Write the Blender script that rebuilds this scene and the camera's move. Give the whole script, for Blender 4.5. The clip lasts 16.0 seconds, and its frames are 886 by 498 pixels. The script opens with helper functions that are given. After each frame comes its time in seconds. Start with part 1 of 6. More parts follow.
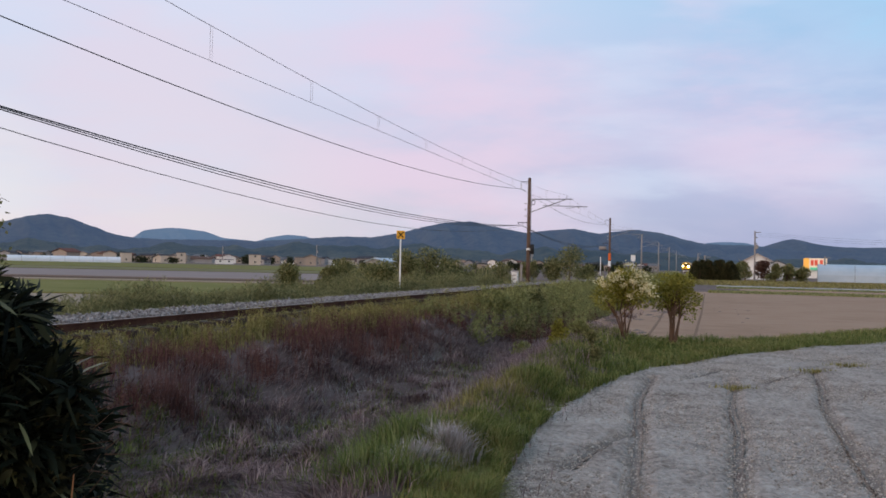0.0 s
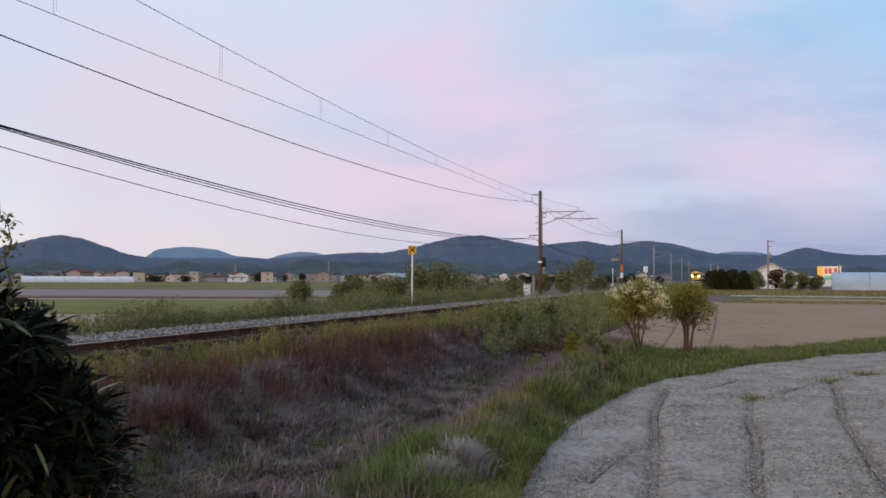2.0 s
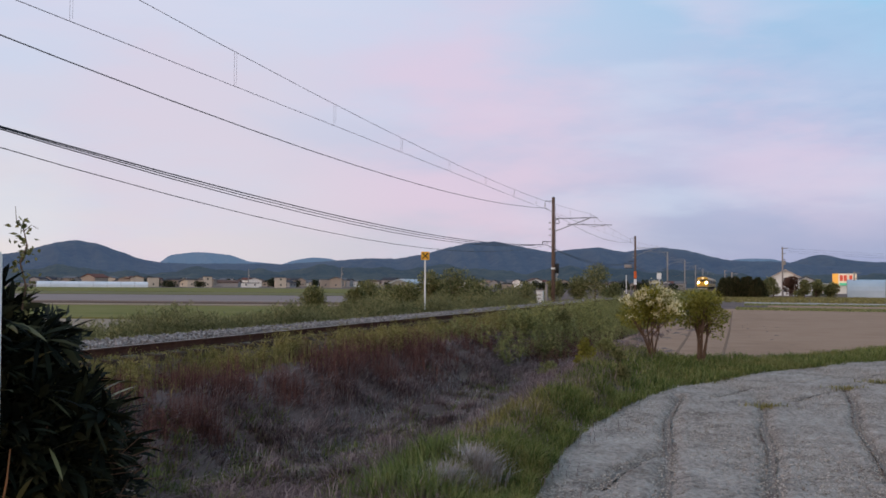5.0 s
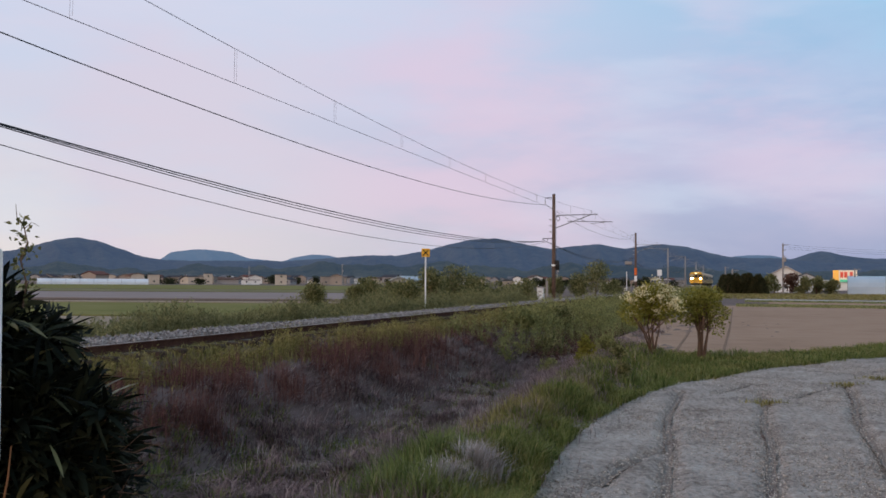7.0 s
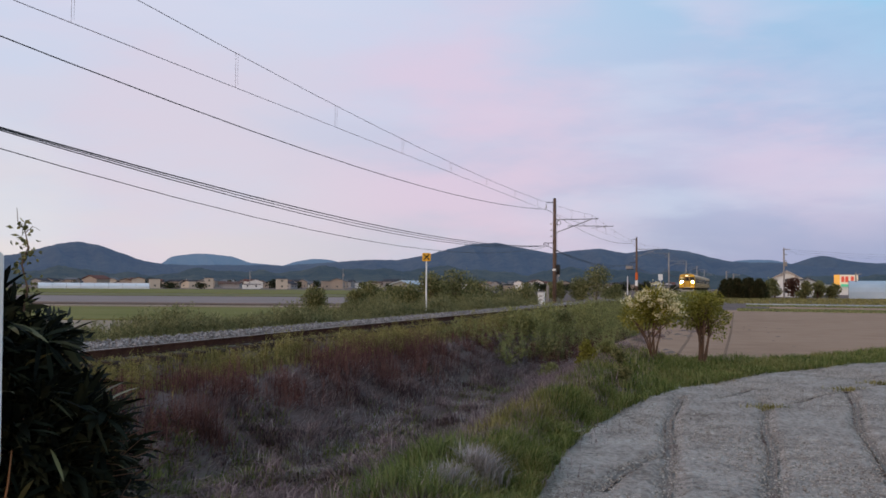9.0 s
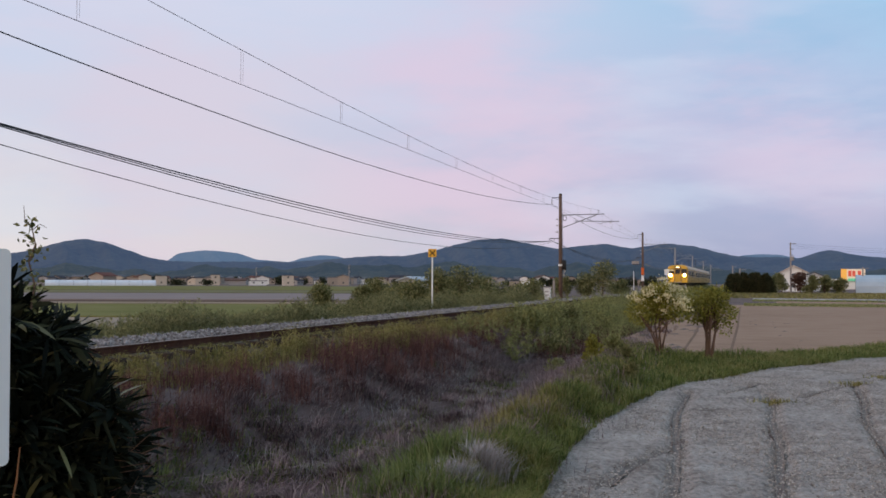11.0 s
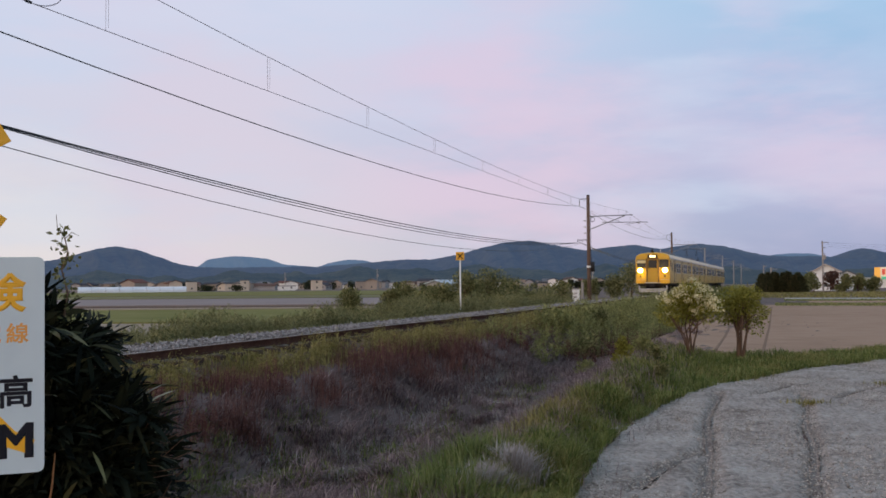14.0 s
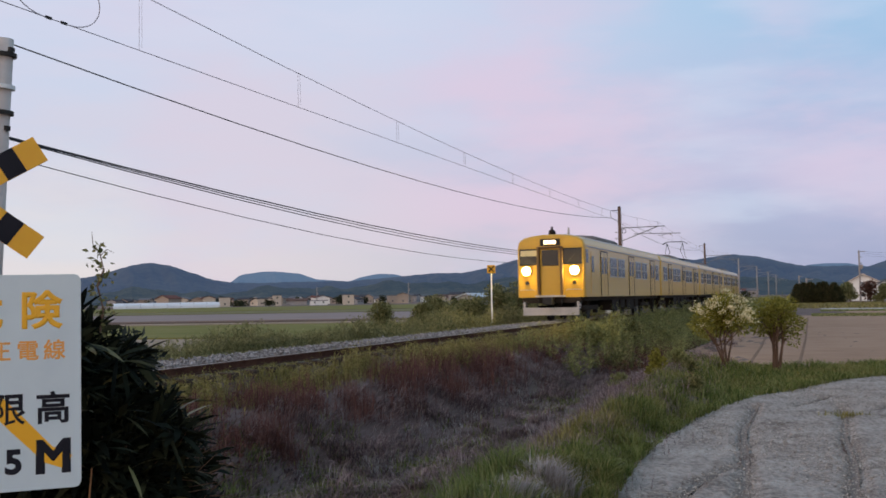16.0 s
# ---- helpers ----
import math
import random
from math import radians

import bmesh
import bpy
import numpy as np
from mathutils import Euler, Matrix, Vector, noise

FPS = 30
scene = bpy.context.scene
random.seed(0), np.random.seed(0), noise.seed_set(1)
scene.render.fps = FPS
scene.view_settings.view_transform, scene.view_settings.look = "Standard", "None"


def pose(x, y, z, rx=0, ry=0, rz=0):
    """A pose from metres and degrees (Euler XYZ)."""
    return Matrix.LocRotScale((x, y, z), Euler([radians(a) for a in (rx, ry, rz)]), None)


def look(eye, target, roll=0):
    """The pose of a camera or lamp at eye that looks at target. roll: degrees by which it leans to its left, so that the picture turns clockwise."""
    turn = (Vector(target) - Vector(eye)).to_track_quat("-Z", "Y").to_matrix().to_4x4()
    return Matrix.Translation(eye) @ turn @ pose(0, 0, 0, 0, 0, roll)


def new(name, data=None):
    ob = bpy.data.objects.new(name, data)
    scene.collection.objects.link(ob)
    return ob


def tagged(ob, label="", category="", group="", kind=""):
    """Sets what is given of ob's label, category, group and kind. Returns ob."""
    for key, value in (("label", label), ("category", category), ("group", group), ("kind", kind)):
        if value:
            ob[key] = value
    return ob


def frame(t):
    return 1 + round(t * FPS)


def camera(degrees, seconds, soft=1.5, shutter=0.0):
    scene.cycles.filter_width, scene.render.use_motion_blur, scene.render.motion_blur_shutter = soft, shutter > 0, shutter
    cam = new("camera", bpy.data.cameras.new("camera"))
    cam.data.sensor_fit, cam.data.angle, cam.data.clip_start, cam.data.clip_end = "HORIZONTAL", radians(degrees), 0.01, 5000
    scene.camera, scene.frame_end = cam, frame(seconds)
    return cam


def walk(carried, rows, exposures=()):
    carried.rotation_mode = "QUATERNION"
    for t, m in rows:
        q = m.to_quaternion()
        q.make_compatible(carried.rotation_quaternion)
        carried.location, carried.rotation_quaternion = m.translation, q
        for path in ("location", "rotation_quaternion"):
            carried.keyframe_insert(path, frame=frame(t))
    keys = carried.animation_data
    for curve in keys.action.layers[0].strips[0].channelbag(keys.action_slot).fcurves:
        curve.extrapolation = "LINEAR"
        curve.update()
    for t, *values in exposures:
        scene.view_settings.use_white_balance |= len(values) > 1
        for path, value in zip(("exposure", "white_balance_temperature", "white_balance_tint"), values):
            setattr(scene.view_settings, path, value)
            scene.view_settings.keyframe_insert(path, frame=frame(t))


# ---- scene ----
cam = camera(51.0, 16.0, soft=1.65, shutter=0.3)
walk(cam, [
    (0.0, pose(0, 0, 1.04, 90.94, -1.19, -1.56)),
    (0.5, pose(0, 0, 1.04, 90.63, -0.99, -1.44)),
    (1.0, pose(0, 0, 1.04, 91.37, -0.36, -1.13)),
    (1.5, pose(0, 0, 1.04, 91.68, -0.39, -1.05)),
    (2.0, pose(0, 0, 1.04, 91.82, -0.24, -0.82)),
    (2.5, pose(0, 0, 1.04, 92.20, -0.14, -0.56)),
    (3.0, pose(0, 0, 1.04, 92.16, -0.14, -0.56)),
    (3.5, pose(0, 0, 1.04, 92.03, -0.39, -0.34)),
    (4.0, pose(0, 0, 1.04, 92.38, -0.45, -0.20)),
    (6.5, pose(0, 0, 1.04, 91.84, -0.42, 0.10)),
    (7.0, pose(0, 0, 1.04, 92.00, -0.37, 0.00)),
    (7.5, pose(0, 0, 1.04, 92.23, -0.57, 0.15)),
    (8.0, pose(0, 0, 1.04, 92.37, -0.42, 0.21)),
    (8.5, pose(0, 0, 1.04, 92.13, -0.34, 0.22)),
    (9.0, pose(0, 0, 1.04, 92.27, -0.40, 0.05)),
    (11.5, pose(0, 0, 1.04, 91.90, 0.02, 0.77)),
    (12.0, pose(0, 0, 1.04, 91.60, 0.74, 1.91)),
    (12.5, pose(0, 0, 1.04, 90.93, 0.26, 1.66)),
    (13.0, pose(0, 0, 1.04, 91.68, 0.31, 1.85)),
    (13.5, pose(0, 0, 1.04, 91.91, 0.44, 2.10)),
    (14.0, pose(0, 0, 1.04, 92.21, 0.47, 2.15)),
    (14.5, pose(0, 0, 1.04, 91.75, 0.18, 2.00)),
    (15.0, pose(0, 0, 1.04, 92.18, 0.32, 2.45)),
    (15.5, pose(0, 0, 1.04, 93.00, 0.49, 3.09)),
    (16.0, pose(0, 0, 1.04, 93.06, 0.96, 4.08))
], exposures=[(0.0, 0.12), (2.0, 0.10), (4.0, 0.03), (6.5, 0.0), (16.0, 0.0)])

# ---- light ----
# Dusk: the sun is just below the horizon, behind the eye and to the left; the sky does the lighting.
SUN_AZ, SUN_EL = -125.0, 5.0
world = bpy.data.worlds.new("dusk_sky")
scene.world = world
world.use_nodes = True


def sky_nodes():
    nt = world.node_tree
    nt.nodes.clear()
    n, l = nt.nodes.new, nt.links.new
    out, bg = n("ShaderNodeOutputWorld"), n("ShaderNodeBackground")
    tc, sep = n("ShaderNodeTexCoord"), n("ShaderNodeSeparateXYZ")
    l(tc.outputs["Generated"], sep.inputs[0])

    def ramp(src, lo, hi, smooth=True):
        r = n("ShaderNodeMapRange")
        r.interpolation_type = "SMOOTHSTEP" if smooth else "LINEAR"
        r.inputs["From Min"].default_value, r.inputs["From Max"].default_value = lo, hi
        l(src, r.inputs["Value"])
        return r.outputs["Result"]

    def mix(f, a, b):
        m = n("ShaderNodeMix")
        m.data_type = "RGBA"
        if isinstance(f, float):
            m.inputs[0].default_value = f
        else:
            l(f, m.inputs[0])
        for k, c in ((6, a), (7, b)):
            if isinstance(c, tuple):
                m.inputs[k].default_value = (*c, 1)
            else:
                l(c, m.inputs[k])
        return m.outputs[2]

    def math_(op, a, b):
        m = n("ShaderNodeMath")
        m.operation = op
        for k, c in ((0, a), (1, b)):
            if isinstance(c, (int, float)):
                m.inputs[k].default_value = c
            else:
                l(c, m.inputs[k])
        return m.outputs[0]

    x, z = sep.outputs["X"], sep.outputs["Z"]
    side = ramp(x, -0.45, 0.45)
    low = mix(side, SKY_LOW_LEFT, SKY_LOW_RIGHT)
    mid = mix(side, SKY_MID_LEFT, SKY_MID_RIGHT)
    tilt = math_("ADD", x, math_("MULTIPLY", z, 0.9))
    high = mix(ramp(tilt, 0.05, 0.75), SKY_HIGH_LEFT, SKY_HIGH_RIGHT)
    col = mix(ramp(z, 0.0, 0.13), low, mid)
    col = mix(ramp(z, 0.08, 0.34), col, high)
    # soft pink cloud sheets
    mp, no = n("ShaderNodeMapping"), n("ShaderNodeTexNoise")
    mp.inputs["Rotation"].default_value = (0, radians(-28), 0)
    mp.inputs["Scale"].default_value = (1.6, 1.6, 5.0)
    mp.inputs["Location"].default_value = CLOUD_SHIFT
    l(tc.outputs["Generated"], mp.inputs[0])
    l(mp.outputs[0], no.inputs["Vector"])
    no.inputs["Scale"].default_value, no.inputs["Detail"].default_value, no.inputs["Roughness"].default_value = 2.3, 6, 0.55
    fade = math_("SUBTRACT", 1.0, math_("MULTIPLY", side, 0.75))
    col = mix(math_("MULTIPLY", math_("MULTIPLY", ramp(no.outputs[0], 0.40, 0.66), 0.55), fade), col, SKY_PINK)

    # thin bluish streaks between the sheets
    mq, nq = n("ShaderNodeMapping"), n("ShaderNodeTexNoise")
    mq.inputs["Rotation"].default_value, mq.inputs["Scale"].default_value, mq.inputs["Location"].default_value = (0, radians(-20), 0), (2.2, 2.2, 9.0), (1.7, 0.4, 0.9)
    l(tc.outputs["Generated"], mq.inputs[0])
    l(mq.outputs[0], nq.inputs["Vector"])
    nq.inputs["Scale"].default_value, nq.inputs["Detail"].default_value, nq.inputs["Roughness"].default_value = 1.9, 5, 0.55
    col = mix(math_("MULTIPLY", ramp(nq.outputs[0], 0.45, 0.68), 0.55), col, SKY_STREAK)

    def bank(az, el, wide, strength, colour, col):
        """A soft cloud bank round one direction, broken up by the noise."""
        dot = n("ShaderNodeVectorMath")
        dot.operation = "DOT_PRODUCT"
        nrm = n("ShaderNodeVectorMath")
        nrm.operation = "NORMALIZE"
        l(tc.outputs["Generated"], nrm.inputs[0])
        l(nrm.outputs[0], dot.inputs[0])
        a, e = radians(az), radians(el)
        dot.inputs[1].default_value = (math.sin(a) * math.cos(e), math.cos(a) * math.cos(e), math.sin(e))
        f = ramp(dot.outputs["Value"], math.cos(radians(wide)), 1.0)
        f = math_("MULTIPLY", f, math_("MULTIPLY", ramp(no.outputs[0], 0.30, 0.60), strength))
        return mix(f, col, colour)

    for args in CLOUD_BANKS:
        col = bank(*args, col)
    # the afterglow of the set sun, behind the eye and to its left
    glow_side = math_("MULTIPLY", ramp(math_("MULTIPLY", sep.outputs["Y"], -1.0), 0.0, 0.9), math_("SUBTRACT", 1.0, ramp(z, 0.0, 0.65)))
    col = mix(glow_side, col, SKY_AFTERGLOW)
    sky = n("ShaderNodeTexSky")
    sky.sky_type, sky.sun_disc = "NISHITA", False
    sky.sun_elevation, sky.sun_rotation = radians(SUN_EL), radians(SUN_AZ)
    col = mix(0.02, col, sky.outputs[0])
    l(col, bg.inputs[0])
    bg.inputs[1].default_value = 1.0
    l(bg.outputs[0], out.inputs[0])


SKY_LOW_LEFT, SKY_LOW_RIGHT = (0.76, 0.71, 0.73), (0.28, 0.34, 0.57)
SKY_MID_LEFT, SKY_MID_RIGHT = (0.635, 0.61, 0.73), (0.38, 0.43, 0.67)
SKY_HIGH_LEFT, SKY_HIGH_RIGHT = (0.64, 0.67, 0.83), (0.27, 0.53, 0.77)
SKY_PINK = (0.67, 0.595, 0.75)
SKY_STREAK = (0.57, 0.645, 0.82)
SKY_AFTERGLOW = (1.48, 1.14, 0.95)
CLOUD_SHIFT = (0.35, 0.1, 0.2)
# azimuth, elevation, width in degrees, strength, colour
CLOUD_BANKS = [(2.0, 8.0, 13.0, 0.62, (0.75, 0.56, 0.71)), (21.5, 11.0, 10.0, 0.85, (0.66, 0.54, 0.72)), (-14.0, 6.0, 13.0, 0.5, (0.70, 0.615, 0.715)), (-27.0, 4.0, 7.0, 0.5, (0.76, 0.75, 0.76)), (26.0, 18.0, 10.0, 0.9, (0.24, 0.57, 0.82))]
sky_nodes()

sun = new("sun", bpy.data.lights.new("sun", "SUN"))
sun.data.energy, sun.data.angle, sun.data.color = 0.85, radians(50), (1.0, 0.79, 0.64)
sun.matrix_world = look((0, 0, 50), (50 * math.sin(radians(180 + SUN_AZ)), 50 * math.cos(radians(180 + SUN_AZ)), 50 - 22))


# ---- materials ----
def material(name, colors, scale=4.0, rough=0.8, bump=0.0, bump_scale=None, metal=0.0, detail=5, island=0.0, stretch=(1, 1, 1), spread=(0.3, 0.7), emit=None, objectrand=0.0, translucent=0.0, coat=0.0):
    """Noise between two to four colours, at two scales, with bump; island: how much each loose piece varies in brightness."""
    mat = bpy.data.materials.new(name)
    mat.use_nodes = True
    nt = mat.node_tree
    n, l = nt.nodes.new, nt.links.new
    b = nt.nodes["Principled BSDF"]
    b.inputs["Roughness"].default_value, b.inputs["Metallic"].default_value = rough, metal
    b.inputs["Specular IOR Level"].default_value = 0.5 if rough < 0.6 else 0.2 if rough < 0.8 else 0.06
    b.inputs["Coat Weight"].default_value, b.inputs["Coat Roughness"].default_value = coat, 0.12
    tc, mp = n("ShaderNodeTexCoord"), n("ShaderNodeMapping")
    mp.inputs["Scale"].default_value = stretch
    l(tc.outputs["Object"], mp.inputs[0])
    a, c = n("ShaderNodeTexNoise"), n("ShaderNodeTexNoise")
    for t, s in ((a, scale), (c, scale * 0.13)):
        l(mp.outputs[0], t.inputs["Vector"])
        t.inputs["Scale"].default_value, t.inputs["Detail"].default_value, t.inputs["Roughness"].default_value = s, detail, 0.6
    m = n("ShaderNodeMath")
    m.operation = "MULTIPLY_ADD"
    m.inputs[1].default_value = 0.55
    l(a.outputs[0], m.inputs[0])
    k = n("ShaderNodeMath")
    k.operation = "MULTIPLY"
    k.inputs[1].default_value = 0.45
    l(c.outputs[0], k.inputs[0])
    l(k.outputs[0], m.inputs[2])
    value = m.outputs[0]
    if island or objectrand:
        if island:
            g = n("ShaderNodeNewGeometry").outputs["Random Per Island"]
        else:
            g = n("ShaderNodeObjectInfo").outputs["Random"]
        w = max(island, objectrand)
        q = n("ShaderNodeMix")
        q.inputs[0].default_value = w
        l(value, q.inputs[2])
        l(g, q.inputs[3])
        value = q.outputs[0]
        spread = (spread[0] * (1 - w) + 0.05 * w, spread[1] * (1 - w) + 0.95 * w)
    r = n("ShaderNodeValToRGB")
    e = r.color_ramp.elements
    while len(e) < len(colors):
        e.new(0.5)
    for i, col in enumerate(colors):
        e[i].position = spread[0] + (spread[1] - spread[0]) * i / max(1, len(colors) - 1)
        e[i].color = (*col, 1)
    l(value, r.inputs[0])
    l(r.outputs[0], b.inputs["Base Color"])
    if bump:
        bn, bt = n("ShaderNodeBump"), n("ShaderNodeTexNoise")
        bt.inputs["Scale"].default_value, bt.inputs["Detail"].default_value = bump_scale or scale * 3, 6
        l(mp.outputs[0], bt.inputs["Vector"])
        l(bt.outputs[0], bn.inputs["Height"])
        bn.inputs["Strength"].default_value, bn.inputs["Distance"].default_value = min(1, bump), 0.05
        l(bn.outputs[0], b.inputs["Normal"])
    if emit:
        b.inputs["Emission Color"].default_value = (*emit[0], 1)
        b.inputs["Emission Strength"].default_value = emit[1]
    if translucent:
        out = nt.nodes["Material Output"]
        tr, ms = n("ShaderNodeBsdfTranslucent"), n("ShaderNodeMixShader")
        l(r.outputs[0], tr.inputs[0])
        ms.inputs[0].default_value = translucent
        l(b.outputs[0], ms.inputs[1])
        l(tr.outputs[0], ms.inputs[2])
        l(ms.outputs[0], out.inputs[0])
    return mat


def glow(name, color, strength):
    return material(name, [color, color], emit=(color, strength), rough=0.3)


MAT = dict(
    soil=material("soil", [(0.080, 0.058, 0.055), (0.165, 0.122, 0.112), (0.150, 0.138, 0.080)], 0.8, 0.95, 0.8, 9),
    tilled=material("tilled_soil", [(0.17, 0.138, 0.118), (0.34, 0.29, 0.255), (0.47, 0.41, 0.365)], 11.0, 0.95, 1.0, 22, spread=(0.36, 0.64)),
    clod=material("clod", [(0.15, 0.12, 0.10), (0.36, 0.31, 0.27), (0.58, 0.52, 0.46)], 9.0, 0.95, island=0.6),
    packed=material("packed_soil", [(0.19, 0.157, 0.137), (0.29, 0.245, 0.216)], 7.0, 0.95, 0.8, 20),
    rut=material("rut_soil", [(0.10, 0.072, 0.055), (0.17, 0.125, 0.10)], 9.0, 0.95, 0.8, 20),
    field_track=material("field_track", [(0.175, 0.112, 0.078), (0.245, 0.160, 0.112)], 3.0, 0.95, 0.6, 12),
    brown_field=material("brown_field", [(0.255, 0.160, 0.108), (0.325, 0.210, 0.143), (0.360, 0.242, 0.170)], 0.6, 0.95, 0.5, 5),
    green_field=material("green_field", [(0.115, 0.118, 0.030), (0.165, 0.155, 0.048), (0.215, 0.185, 0.072)], 0.25, 0.95, 0.4, 3),
    pale_field=material("pale_field", [(0.24, 0.185, 0.135), (0.33, 0.265, 0.195)], 0.2, 0.95),
    olive_field=material("olive_field", [(0.12, 0.12, 0.05), (0.2, 0.18, 0.09)], 0.1, 0.95),
    asphalt=material("asphalt", [(0.22, 0.175, 0.16), (0.28, 0.225, 0.21)], 0.1, 0.95),
    concrete=material("concrete", [(0.30, 0.28, 0.26), (0.45, 0.43, 0.40)], 2.0, 0.85, 0.3, 30),
    ballast=material("ballast", [(0.09, 0.075, 0.07), (0.19, 0.17, 0.155), (0.28, 0.26, 0.25)], 14, 0.9, 0.9, 30),
    stone=material("ballast_stone", [(0.12, 0.108, 0.103), (0.245, 0.225, 0.218), (0.39, 0.36, 0.35)], 6, 0.9, island=0.75),
    rust=material("rusty_steel", [(0.028, 0.014, 0.011), (0.060, 0.029, 0.021), (0.10, 0.052, 0.034)], 5, 0.85, 0.2, 40),
    railhead=material("rail_head", [(0.28, 0.22, 0.19), (0.40, 0.35, 0.32)], 6, 0.35, metal=0.8),
    sleeper=material("sleeper_wood", [(0.05, 0.035, 0.028), (0.11, 0.08, 0.06)], 6, 0.9, 0.4, 30, objectrand=0.3),
    pole=material("pole_brown", [(0.10, 0.065, 0.05), (0.17, 0.115, 0.09)], 3, 0.8, 0.2, 30),
    pole_pale=material("pole_pale", [(0.42, 0.37, 0.345), (0.60, 0.545, 0.515)], 3, 0.85, 0.2, 30),
    pole_grey=material("pole_grey", [(0.22, 0.20, 0.19), (0.36, 0.33, 0.31)], 3, 0.8, 0.2, 30),
    steel=material("galvanised_steel", [(0.16, 0.16, 0.17), (0.28, 0.28, 0.29)], 5, 0.5, metal=0.5),
    dark=material("dark_metal", [(0.015, 0.014, 0.014), (0.04, 0.037, 0.035)], 4, 0.6),
    wire=material("wire", [(0.018, 0.018, 0.022), (0.03, 0.03, 0.034)], 4, 0.6),
    copper=material("contact_wire", [(0.22, 0.19, 0.21), (0.28, 0.25, 0.27)], 4, 0.7),
    insulator=material("insulator", [(0.25, 0.22, 0.2), (0.4, 0.38, 0.36)], 4, 0.3),
    yellow=material("train_yellow", [(0.50, 0.272, 0.008), (0.58, 0.325, 0.011), (0.51, 0.285, 0.018)], 1.2, 0.34, 0.04, 6, coat=0.35),
    roof=material("train_roof", [(0.26, 0.24, 0.23), (0.38, 0.36, 0.34)], 1.5, 0.7, 0.1, 20),
    under=material("underframe", [(0.018, 0.015, 0.013), (0.045, 0.036, 0.03)], 3, 0.8),
    glass=material("dark_glass", [(0.012, 0.014, 0.016), (0.022, 0.020, 0.018)], 2, 0.22),
    grey_paint=material("grey_paint", [(0.35, 0.33, 0.31), (0.5, 0.47, 0.45)], 3, 0.6),
    white_paint=material("white_paint", [(0.68, 0.68, 0.67), (0.80, 0.80, 0.79)], 3, 0.5),
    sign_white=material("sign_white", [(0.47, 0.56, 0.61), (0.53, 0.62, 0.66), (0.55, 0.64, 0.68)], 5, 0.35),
    sign_yellow=material("sign_yellow", [(0.74, 0.36, 0.01), (0.80, 0.42, 0.015)], 5, 0.4),
    sign_black=material("sign_black", [(0.008, 0.008, 0.013), (0.016, 0.016, 0.024)], 5, 0.75),
    headlight=glow("headlight_glow", (1.0, 0.76, 0.30), 450.0),
    reflector=glow("reflector_halo", (1.0, 0.60, 0.07), 4.0),
    door_frame=material("door_frame_brown", [(0.13, 0.075, 0.03), (0.20, 0.12, 0.05)], 3, 0.6),
    screen_panel=material("sun_blind", [(0.50, 0.42, 0.24), (0.60, 0.52, 0.32)], 3, 0.7),
    ac=material("roof_unit", [(0.10, 0.085, 0.08), (0.17, 0.145, 0.135)], 2, 0.7),
    destination=glow("destination_glow", (1.0, 0.72, 0.35), 4.0),
    bark=material("bark", [(0.10, 0.06, 0.04), (0.19, 0.12, 0.085)], 12, 0.9, 0.6, 30, stretch=(1, 1, 0.3)),
)


